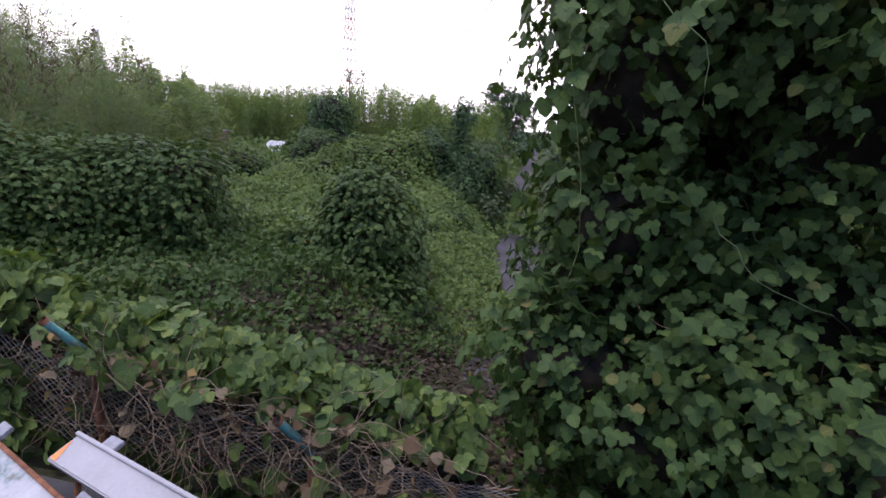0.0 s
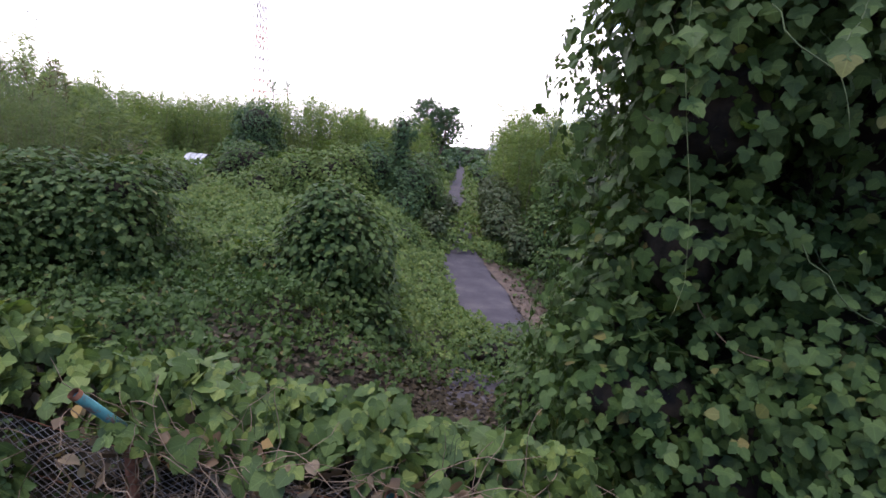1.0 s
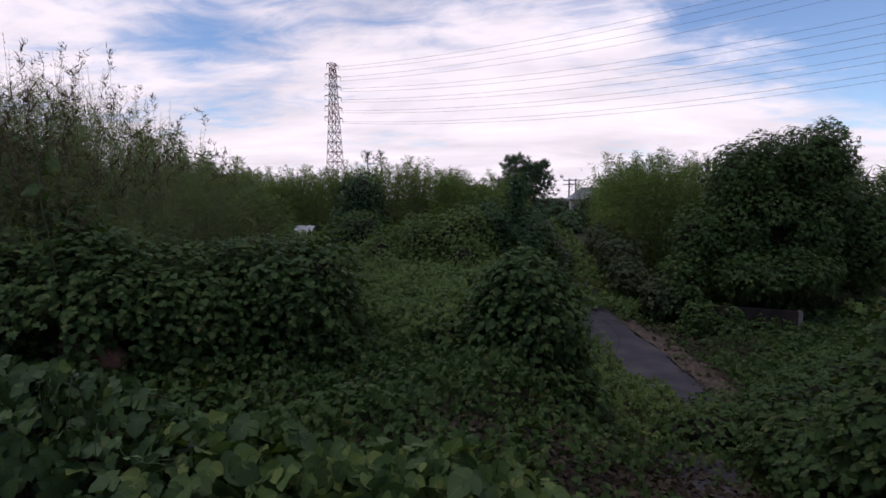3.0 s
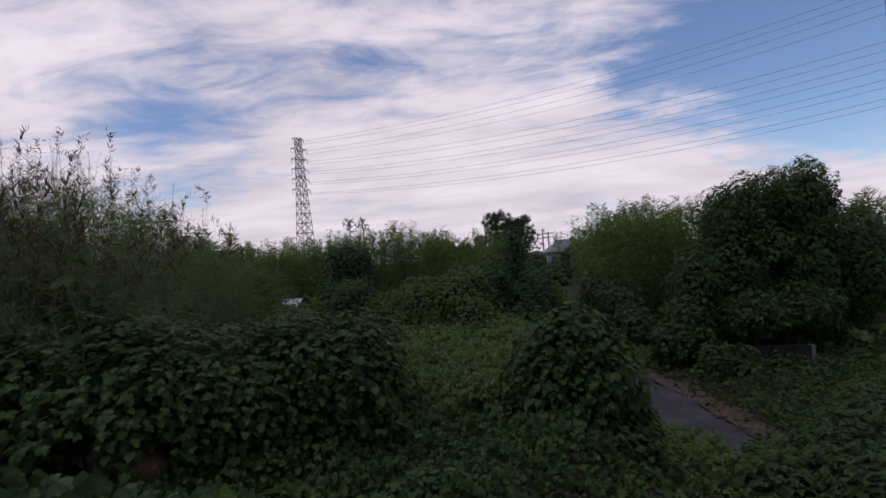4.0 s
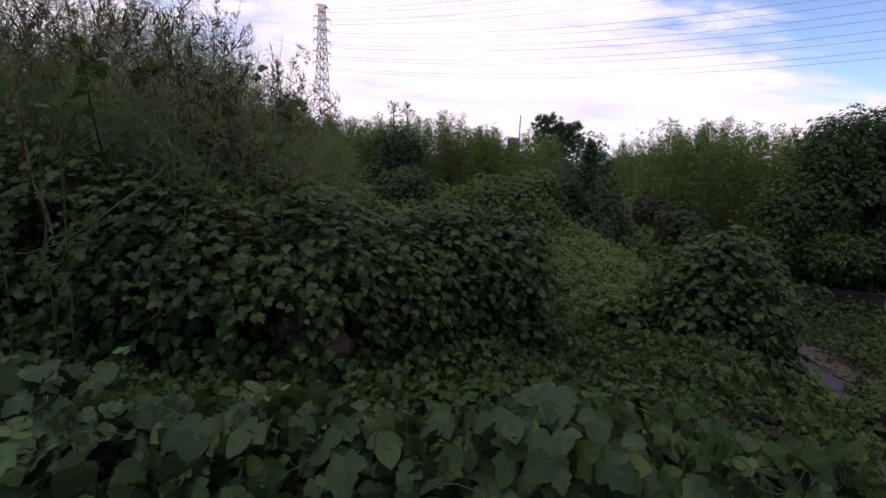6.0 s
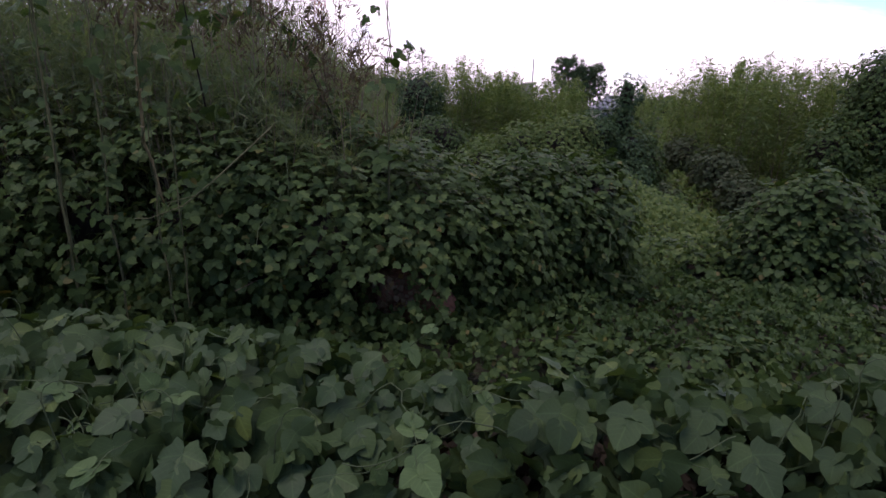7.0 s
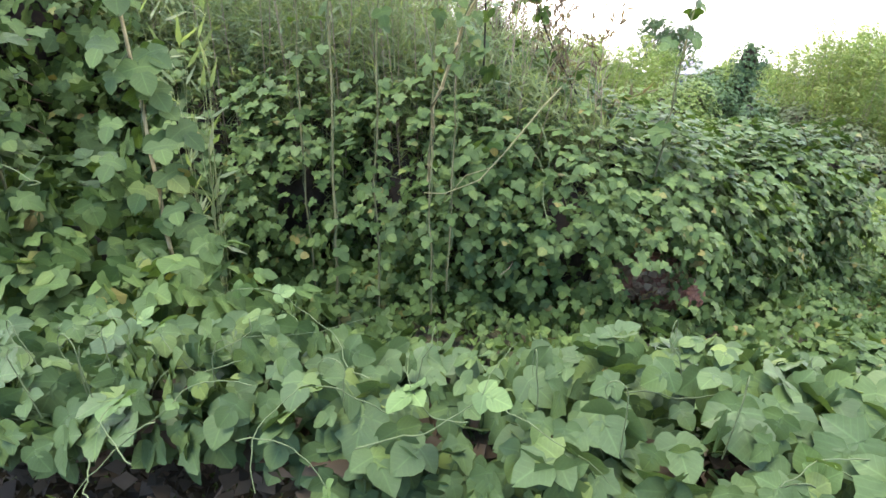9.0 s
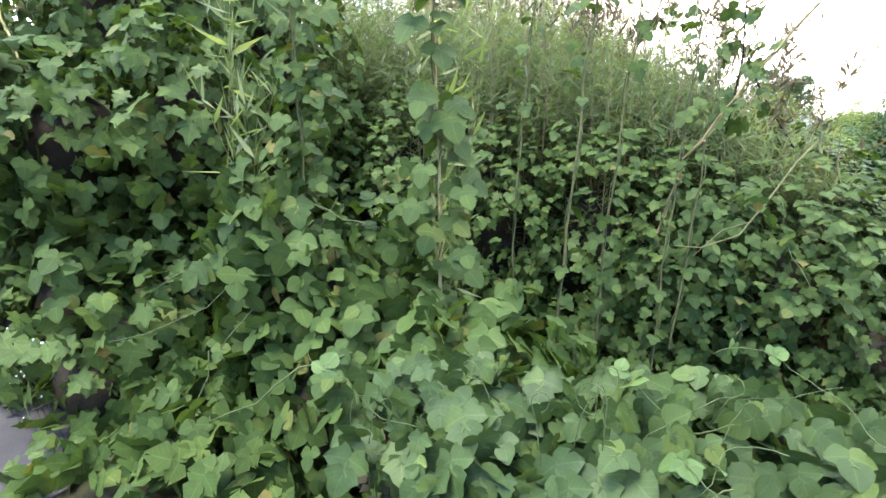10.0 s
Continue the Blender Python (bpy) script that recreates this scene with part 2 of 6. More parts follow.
DRY_STEM = grain_material("dry_stem", [(0.3, (0.08, 0.058, 0.04)), (0.7, (0.17, 0.125, 0.085))], 20)
GREEN_STEM = grain_material("green_stem", [(0.3, (0.034, 0.05, 0.022)), (0.7, (0.065, 0.085, 0.038))], 20, 0.82)
CANE = grain_material("cane", [(0.3, (0.07, 0.055, 0.031)), (0.7, (0.14, 0.11, 0.062))], 10, 0.5)
STRAW = grain_material("straw", [(0.3, (0.14, 0.118, 0.058)), (0.7, (0.27, 0.232, 0.118))], 10, 0.8)
GREY_CANE = grain_material("grey_green_cane", [(0.3, (0.055, 0.06, 0.027)), (0.7, (0.105, 0.105, 0.048))], 12, 0.82)
GRASS_STEM = grain_material("grass_stem", [(0.3, (0.07, 0.09, 0.035)), (0.7, (0.13, 0.15, 0.06))], 15, 0.82)
SOIL = grain_material("field_soil", [(0.3, (0.018, 0.018, 0.010)), (0.55, (0.032, 0.032, 0.017)), (0.75, (0.06, 0.05, 0.032))], 0.8, 0.95, 12, 0.9, 0.05, fine=20)
ASPHALT = grain_material("asphalt", [(0.3, (0.028, 0.027, 0.029)), (0.6, (0.047, 0.045, 0.047)), (0.8, (0.075, 0.07, 0.066))], 2, 0.9, 160, 0.6, 0.006, fine=140)
LANE = grain_material("worn_lane_asphalt", [(0.25, (0.030, 0.028, 0.032)), (0.55, (0.050, 0.045, 0.050)), (0.8, (0.08, 0.07, 0.068))], 1.6, 0.95, 90, 0.5, 0.008, fine=90)
DIRT = grain_material("verge_dirt", [(0.3, (0.045, 0.034, 0.026)), (0.7, (0.10, 0.074, 0.058))], 4, 0.95, 50, 0.8, 0.02)
EARTH = grain_material("reddish_bare_earth", [(0.3, (0.10, 0.05, 0.034)), (0.7, (0.22, 0.11, 0.07))], 6, 0.95, 50, 0.9, 0.03)
CONCRETE = grain_material("weathered_concrete", [(0.3, (0.09, 0.08, 0.075)), (0.7, (0.19, 0.175, 0.165))], 3, 0.9, 60, 0.5, 0.006)
# Brown stains of its own, with the overhanging tree's shade mixed into the colour.
STAINED_SHADE = grain_material("stained_shade_concrete", [(0.3, (0.018, 0.013, 0.011)), (0.6, (0.034, 0.026, 0.022)), (0.8, (0.07, 0.056, 0.049))], 2.5, 0.95, 60, 0.6, 0.008)
RUST = grain_material("rusty_steel", [(0.3, (0.07, 0.03, 0.018)), (0.7, (0.20, 0.09, 0.05))], 18, 0.85, 90, 0.5, 0.003)
CYAN_PAINT = grain_material("chipped_teal_paint", [(0.36, (0.10, 0.06, 0.045)), (0.42, (0.03, 0.13, 0.13)), (0.7, (0.045, 0.19, 0.18))], 22, 0.55, 90, 0.3, 0.002)
GALV = grain_material("galvanised_wire", [(0.3, (0.10, 0.09, 0.085)), (0.7, (0.24, 0.22, 0.21))], 25, 0.6, 90, 0.2, 0.002, 0.4)
WHITE_BOARD = grain_material("white_painted_board", [(0.25, (0.18, 0.17, 0.17)), (0.5, (0.23, 0.22, 0.23)), (0.8, (0.28, 0.27, 0.28))], 3, 0.45, 50, 0.15, 0.002)
SCUFFED = grain_material("scuffed_paint", [(0.3, (0.10, 0.055, 0.035)), (0.42, (0.16, 0.20, 0.20)), (0.5, (0.26, 0.25, 0.26)), (0.8, (0.34, 0.33, 0.34))], 9, 0.6, 60, 0.3, 0.002)
ORANGE = grain_material("orange_reflective_sheet", [(0.3, (0.5, 0.13, 0.02)), (0.7, (0.75, 0.22, 0.04))], 10, 0.4, 80, 0.1, 0.001)
GREY_SHEET = grain_material("grey_sheet_metal", [(0.3, (0.10, 0.10, 0.11)), (0.7, (0.22, 0.22, 0.24))], 5, 0.6, 60, 0.2, 0.002, 0.2)
STEEL_WHITE = grain_material("tower_white", [(0.3, (0.14, 0.13, 0.13)), (0.7, (0.24, 0.22, 0.22))], 0.3, 0.6)
STEEL_RED = grain_material("tower_red", [(0.3, (0.19, 0.07, 0.055)), (0.7, (0.28, 0.11, 0.08))], 0.3, 0.6)
STEEL_GREY = grain_material("tower_grey", [(0.3, (0.14, 0.13, 0.14)), (0.7, (0.26, 0.25, 0.27))], 0.3, 0.6)
CABLE = grain_material("cable", [(0.3, (0.09, 0.09, 0.10)), (0.7, (0.15, 0.15, 0.16))], 0.3, 0.7)
BARK = grain_material("bark", [(0.3, (0.05, 0.035, 0.025)), (0.7, (0.13, 0.095, 0.07))], 9, 0.95, 25, 1.0, 0.03)
ROOF = grain_material("roof_tile", [(0.3, (0.10, 0.10, 0.11)), (0.7, (0.20, 0.20, 0.22))], 2, 0.7)
PLASTER = grain_material("house_plaster", [(0.3, (0.26, 0.24, 0.21)), (0.7, (0.38, 0.35, 0.31))], 0.8, 0.9)
DARK_GLASS = grain_material("window_glass", [(0.3, (0.03, 0.035, 0.04)), (0.7, (0.05, 0.055, 0.06))], 1, 0.15)
VINYL = grain_material("white_vinyl_sheet", [(0.3, (0.20, 0.20, 0.20)), (0.7, (0.42, 0.42, 0.42))], 1.5, 0.6)
BROWN_SHEET = grain_material("brown_sheet", [(0.3, (0.10, 0.06, 0.055)), (0.7, (0.18, 0.11, 0.10))], 3, 0.8)

# ---- building helpers ----
rng = np.random.default_rng(7)


def sstep(v, a, b):
    u = np.clip((v - a) / (b - a), 0, 1)
    return u * u * (3 - 2 * u)


def lump(p, k=1.0, seed=0.0):
    """A smooth uneven field, about -1 to 1."""
    x, y, z = p[..., 0] * k, p[..., 1] * k, p[..., 2] * k
    return (np.sin(1.7 * x + 1.3 * z + seed) * np.cos(1.9 * y - 0.7 * x + 2 * seed) + 0.6 * np.sin(3.9 * y + 2.3 * z + 3 * seed) * np.cos(3.1 * x + 0.9 * y)
            + 0.35 * np.sin(7.3 * x - 5.1 * z + seed) * np.cos(6.7 * z + 4.9 * y)) / 1.6


def ground_z(x, y):
    """The land beyond the fence: a low shelf, a dip with the lane in it, rising far off."""
    x, y = np.asarray(x, float), np.asarray(y, float)
    left = np.interp(y, [5.9, 7.5, 20, 30, 50, 90], [-0.35, -0.55, -0.62, -0.2, 0.2, 0.2])
    right = np.interp(y, [5.9, 7, 10, 13, 17, 19.5, 23, 27, 50, 70, 90], [-0.6, -1.25, -1.75, -2.05, -2.05, -1.98, -1.42, -1.1, -0.55, -0.1, 0.1])
    left = left + 0.38 * sstep(-x, 5.2, 8.0) * (1 - sstep(y, 9.0, 11.0))
    w = sstep(x, -3.6, -0.9)
    return left * (1 - w) + right * w


LANE_LINE = [(-1.15, 8.9), (-0.75, 10.8), (0.1, 13.2), (-0.2, 15.5), (-0.6, 18.5), (-0.85, 22.0), (-1.1, 30.0), (-0.8, 42.0), (-0.6, 56.0), (-0.3, 66.0)]


def lane_x(y):
    return np.interp(y, [p[1] for p in LANE_LINE], [p[0] for p in LANE_LINE])


def mesh_object(name, verts, faces, mat, parent=None, smooth=True):
    me = bpy.data.meshes.new(name)
    verts = np.asarray(verts, np.float32)
    uv = verts[:, 3:5].copy() if verts.ndim == 2 and verts.shape[1] == 5 else None
    verts = np.ascontiguousarray(verts[:, :3]) if uv is not None else verts.reshape(-1, 3)
    sizes = np.array([len(f) for f in faces], np.int32) if not isinstance(faces, np.ndarray) else np.full(len(faces), faces.shape[1], np.int32)
    loops = np.asarray(faces, np.int32).ravel() if isinstance(faces, np.ndarray) else np.array([i for f in faces for i in f], np.int32)
    me.vertices.add(len(verts)); me.vertices.foreach_set("co", verts.ravel())
    me.loops.add(len(loops)); me.loops.foreach_set("vertex_index", loops)
    me.polygons.add(len(sizes))
    me.polygons.foreach_set("loop_start", np.concatenate([[0], np.cumsum(sizes)[:-1]]).astype(np.int32))
    me.polygons.foreach_set("use_smooth", np.full(len(sizes), smooth))
    if uv is not None:
        me.uv_layers.new(name="UVMap").data.foreach_set("uv", uv[loops].ravel())
    me.update(calc_edges=True)
    me.materials.append(mat)
    ob = new(name, me)
    if parent:
        ob.parent = parent
    return ob


def thing(name, x, y, z, label, category, group="", kind=""):
    e = new(name)
    e.empty_display_size = 0.1
    e.location = (x, y, z)
    tagged(e, label, category, group, kind)
    return e


def part(name, verts, faces, mat, parent, label="", kind="", smooth=True):
    """One mesh under a thing; verts in the world."""
    off = np.array(parent.location)
    if parent.parent:
        off = off + np.array(parent.parent.location)
    verts = np.array(verts, float)
    verts = verts if verts.ndim == 2 and verts.shape[1] == 5 else verts.reshape(-1, 3)
    verts[:, :3] -= off
    ob = mesh_object(name, verts, faces, mat, parent, smooth)
    return tagged(ob, label, kind=kind)


def tubes(paths, radius, sides=4, taper=1.0):
    """Thin tubes along polylines; returns verts and quads."""
    vs, fs = [], []
    base = 0
    ang = np.arange(sides) * 2 * math.pi / sides
    for k, p in enumerate(paths):
        p = np.asarray(p, float)
        r0 = radius[k] if hasattr(radius, "__len__") else radius
        d = np.gradient(p, axis=0)
        d /= np.linalg.norm(d, axis=1)[:, None] + 1e-9
        ref = np.where(np.abs(d[:, 2:3]) > 0.9, np.array([[1.0, 0, 0]]), np.array([[0, 0, 1.0]]))
        a = np.cross(d, ref); a /= np.linalg.norm(a, axis=1)[:, None] + 1e-9
        b = np.cross(d, a)
        rr = r0 * np.linspace(1, taper, len(p))
        ring = p[:, None] + rr[:, None, None] * (a[:, None] * np.cos(ang)[None, :, None] + b[:, None] * np.sin(ang)[None, :, None])
        vs.append(ring.reshape(-1, 3))
        n = len(p)
        i = np.arange(n - 1)[:, None] * sides + np.arange(sides)[None]
        j = np.arange(n - 1)[:, None] * sides + (np.arange(sides)[None] + 1) % sides
        fs.append((base + np.stack([i, j, j + sides, i + sides], -1)).reshape(-1, 4))
        base += n * sides
    return np.concatenate(vs), np.concatenate(fs).astype(np.int32)


def box_mesh(lo, hi, bevel=0.0):
    bm = bmesh.new()
    bmesh.ops.create_cube(bm, size=1)
    for v in bm.verts:
        v.co = Vector([(lo[i] + hi[i]) / 2 + v.co[i] * (hi[i] - lo[i]) for i in range(3)])
    if bevel:
        bmesh.ops.bevel(bm, geom=bm.edges[:], offset=bevel, segments=2, affect="EDGES")
    vs = np.array([v.co[:] for v in bm.verts])
    bm.verts.index_update()
    fs = [[v.index for v in f.verts] for f in bm.faces]
    bm.free()
    return vs, fs


# leaf shapes: x across, y towards the tip, z the upper face
def leaflet(edge, fold=0.07, droop=0.16):
    """Midrib and two rounded halves, folded up a little along the rib, the tip drooping."""
    ys = [0.0] + [0.5 * (edge[k][1] + edge[k + 1][1]) for k in range(len(edge) - 1)] + [1.02]
    rib = [(0, y, -droop * max(0, y - 0.3) ** 1.5) for y in ys]
    right = [(x, y, fold * (1 - 0.7 * abs(y - 0.4)) - droop * max(0, y - 0.3) ** 1.5 + 0.025 * math.sin(9 * y)) for x, y in edge]
    left = [(-x * 0.96, y * 1.02, z * 1.1 - 0.02) for x, y, z in right]
    n, m = len(rib), len(edge)
    v = rib + right + left
    f = []
    for o, flip in ((n, False), (n + m, True)):
        for k in range(m - 1):
            q = (k, o + k, o + k + 1, k + 1)
            f.append(q[::-1] if flip else q)
    return np.array(v, float), np.array(f, np.int32)


ROUND = leaflet([(0.25, -0.08), (0.50, 0.07), (0.59, 0.33), (0.49, 0.60), (0.27, 0.84), (0.03, 1.04)], 0.12, 0.28)
LOBED = leaflet([(0.22, -0.07), (0.48, 0.06), (0.66, 0.32), (0.42, 0.50), (0.31, 0.78), (0.03, 1.04)], 0.12, 0.28)
MED_ROUND = leaflet([(0.28, 0.0), (0.53, 0.34), (0.40, 0.66), (0.04, 1.02)])
MED_LOBED = leaflet([(0.28, -0.04), (0.64, 0.36), (0.28, 0.52), (0.05, 1.02)])
SIMPLE = (np.array([(0, 0, 0), (0.48, 0.38, 0.06), (0, 1.04, -0.12), (-0.48, 0.38, 0.06)], float), np.array([(0, 1, 2, 3)], np.int32))
BLADE = (np.array([(0, 0, 0), (0.07, 0.3, 0.0), (0, 1.0, -0.1), (-0.07, 0.3, 0.0)], float), np.array([(0, 1, 2, 3)], np.int32))
FINE_BLADE = (np.array([(0, 0, 0), (0.036, 0.35, 0.0), (0, 1.0, -0.12), (-0.036, 0.35, 0.0)], float), np.array([(0, 1, 2, 3)], np.int32))
NEEDLE = (np.array([(-0.06, 0, 0), (0.06, 0, 0), (0.0, 1.0, 0)], float), np.array([(0, 1, 2)], np.int32))


def trio(shape, spread=78, side=0.82):
    """Three leaflets on one stalk."""
    v, f = shape
    vs, fs = [], []
    for k, (turn, size, oy) in enumerate(((0, 1.0, 0.34), (spread, side, 0.06), (-spread, side, 0.06))):
        a = radians(turn)
        p = v * size
        q = np.stack([p[:, 0] * math.cos(a) - p[:, 1] * math.sin(a), p[:, 0] * math.sin(a) + p[:, 1] * math.cos(a) + oy, p[:, 2] - 0.05 * abs(turn) / 78, v[:, 0], v[:, 1]], 1)
        fs.append(f + len(v) * k)
        vs.append(q)
    return np.concatenate(vs), np.concatenate(fs)


LITE_LOBED = leaflet([(0.3, 0.0), (0.58, 0.38), (0.05, 1.0)])
LITE_ROUND = leaflet([(0.34, 0.04), (0.5, 0.45), (0.05, 1.02)])
TRIO_ROUND, TRIO_LOBED, TRIO_SIMPLE = trio(ROUND), trio(LOBED), trio(SIMPLE)
LITE = (trio(LITE_LOBED), trio(LITE_ROUND), trio(LITE_LOBED, 70, 0.9))
COLUMN_LEAF = (trio(MED_ROUND), trio(MED_ROUND, 84, 0.92), trio(leaflet([(0.28, -0.02), (0.58, 0.34), (0.38, 0.56), (0.05, 1.02)]), 68, 0.88))
MEDIUM = (trio(MED_LOBED), trio(MED_LOBED, 84, 0.92), trio(MED_LOBED, 68, 0.88), trio(MED_ROUND))


def frames(normal, tip):
    n = normal / (np.linalg.norm(normal, axis=1)[:, None] + 1e-9)
    t = tip - n * np.sum(tip * n, 1)[:, None]
    t /= np.linalg.norm(t, axis=1)[:, None] + 1e-9
    return np.cross(t, n), t, n


def leaves_mesh(shape, pos, normal, tip, size):
    v, f = shape
    x, y, n = frames(normal, tip)
    s = size[:, None, None]
    vs = pos[:, None] + s * (v[None, :, 0:1] * x[:, None] + v[None, :, 1:2] * y[:, None] + v[None, :, 2:3] * n[:, None])
    fs = f[None] + (np.arange(len(pos)) * len(v))[:, None, None]
    uv = np.broadcast_to(v[None, :, 3:5] if v.shape[1] == 5 else v[None, :, :2], (len(pos), len(v), 2))
    return np.concatenate([vs, uv], 2).reshape(-1, 5), fs.reshape(-1, f.shape[1]).astype(np.int32)


def mixed_leaves(shapes, pos, normal, tip, size):
    pick = rng.integers(0, len(shapes), len(pos))
    vs, fs, base = [], [], 0
    for k, sh in enumerate(shapes):
        w = pick == k
        if not w.any():
            continue
        v, f = leaves_mesh(sh, pos[w], normal[w], tip[w], size[w])
        vs.append(v); fs.append(f + base); base += len(v)
    return np.concatenate(vs), np.concatenate(fs)


def unit(n):
    v = rng.normal(size=(n, 3))
    return v / np.linalg.norm(v, axis=1)[:, None]


def on_blobs(blobs, per_m2, depth=0.22, bulge=0.14, k=1.6, floor=True, seed=0.0):
    """Points and outward directions over the joined skin of ellipsoids (x, y, z, rx, ry, rz)."""
    P, N = [], []
    for b in blobs:
        c, r = np.array(b[:3]), np.array(b[3:])
        area = 4 * math.pi * (((r[0] * r[1]) ** 1.6 + (r[0] * r[2]) ** 1.6 + (r[1] * r[2]) ** 1.6) / 3) ** (1 / 1.6)
        n = int(area * per_m2)
        d = unit(n)
        keep = rng.random(n) < np.linalg.norm(d / r, axis=1) * r.min()
        d = np.concatenate([d[keep], unit(n)[: max(0, n - keep.sum())]])
        nn = d / r
        nn /= np.linalg.norm(nn, axis=1)[:, None]
        p = c + d * r
        p = p + nn * (bulge * lump(p, k, seed) - depth * rng.random(len(p))[:, None][:, 0] ** 1.5 + 0.05)[:, None]
        P.append(p); N.append(nn)
    P, N = np.concatenate(P), np.concatenate(N)
    inside = np.zeros(len(P), bool)
    for b in blobs:
        c, r = np.array(b[:3]), np.array(b[3:]) - depth - 0.05
        inside |= np.sum(((P - c) / np.maximum(r, 0.05)) ** 2, 1) < 0.92
    ok = ~inside & ((N[:, 1] < 0.5) | (rng.random(len(P)) < 0.35))
    if floor:
        ok &= P[:, 2] > ground_z(P[:, 0], P[:, 1]) - 0.02
    return P[ok], N[ok]


def hang(normal, up=0.45, loose=0.35, droop=0.9):
    """Normals and tips of leaves on a draped skin: faces turned out and up, tips hanging."""
    n = len(normal)
    nn = normal * 0.75 + np.array([0, 0, up]) + rng.normal(size=(n, 3)) * loose
    tip = np.array([0, 0, -droop]) + normal * 0.3 + rng.normal(size=(n, 3)) * 0.34
    return nn, tip


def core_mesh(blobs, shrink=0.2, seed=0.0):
    """Rough shrunken ellipsoids; inside foliage they are coloured dark to stand for shade."""
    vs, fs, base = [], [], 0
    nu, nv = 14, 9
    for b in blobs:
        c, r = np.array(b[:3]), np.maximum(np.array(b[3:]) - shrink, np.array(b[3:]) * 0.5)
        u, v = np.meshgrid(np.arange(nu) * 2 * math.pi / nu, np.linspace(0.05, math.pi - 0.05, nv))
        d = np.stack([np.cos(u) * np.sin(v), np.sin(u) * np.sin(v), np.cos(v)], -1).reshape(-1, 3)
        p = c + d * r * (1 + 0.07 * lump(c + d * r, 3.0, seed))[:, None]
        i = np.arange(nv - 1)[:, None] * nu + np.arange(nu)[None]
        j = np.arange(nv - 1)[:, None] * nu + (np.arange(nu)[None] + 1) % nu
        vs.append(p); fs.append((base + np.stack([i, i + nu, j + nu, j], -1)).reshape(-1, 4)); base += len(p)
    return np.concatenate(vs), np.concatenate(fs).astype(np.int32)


LEAF_MESHES = {}


def leaf_parts(parent, mat, pos, normal, tip, size, shapes=(TRIO_ROUND, TRIO_LOBED), tag="kudzu"):
    """Single leaves as objects of their own, sharing a few meshes."""
    off = np.array(parent.location)
    x, y, n = frames(normal, tip)
    for i in range(len(pos)):
        k = (mat.name, i % len(shapes))
        if k not in LEAF_MESHES:
            v, f = shapes[i % len(shapes)]
            me = bpy.data.meshes.new("leaf")
            me.from_pydata([tuple(a[:3]) for a in v], [], [tuple(int(q) for q in a) for a in f])
            me.uv_layers.new(name="UVMap").data.foreach_set("uv", np.ascontiguousarray(v[f.ravel(), 3:5]).astype(np.float32).ravel())
            me.polygons.foreach_set("use_smooth", [True] * len(f))
            me.materials.append(mat)
            LEAF_MESHES[k] = me
        ob = new("leaf", LEAF_MESHES[k])
        ob.parent = parent
        m = Matrix(((x[i, 0], y[i, 0], n[i, 0], 0), (x[i, 1], y[i, 1], n[i, 1], 0), (x[i, 2], y[i, 2], n[i, 2], 0), (0, 0, 0, 1)))
        ob.matrix_basis = Matrix.Translation(Vector(pos[i] - off)) @ m @ Matrix.Diagonal((size[i], size[i], size[i], 1))


def split_leaves(parent, mat, pos, nn, tip, size, singles, near, shapes, name="foliage", side=None, up_=None):
    """The leaves nearest to a point become parts; the rest is one mesh."""
    if singles:
        order = np.argsort(np.linalg.norm(pos - np.array(near), axis=1))
        a, b = order[:singles], order[singles:]
        leaf_parts(parent, mat, pos[a], nn[a], tip[a], size[a], shapes)
    else:
        b = np.arange(len(pos))
    far = (side[b] > 0.1) & (up_[b] < 0.45) if side is not None else np.zeros(len(b), bool)
    v, f = mixed_leaves(shapes, pos[b][~far], nn[b][~far], tip[b][~far], size[b][~far])
    if far.any():
        q = b[far]
        v2, f2 = mixed_leaves((TRIO_SIMPLE,), pos[q], nn[q], tip[q], size[q])
        part("back_" + name, v2, f2, mat, parent, kind="stuff")
    return part(name, v, f, mat, parent, kind="stuff")


def wander(start, heading, length, steps=9, wob=0.12, sag=0.0):
    """A loose vine."""
    p = [np.array(start, float)]
    h = np.array(heading, float)
    for i in range(steps):
        h = h + rng.normal(size=3) * wob + np.array([0, 0, -sag])
        h /= np.linalg.norm(h)
        p.append(p[-1] + h * length / steps)
    return np.array(p)


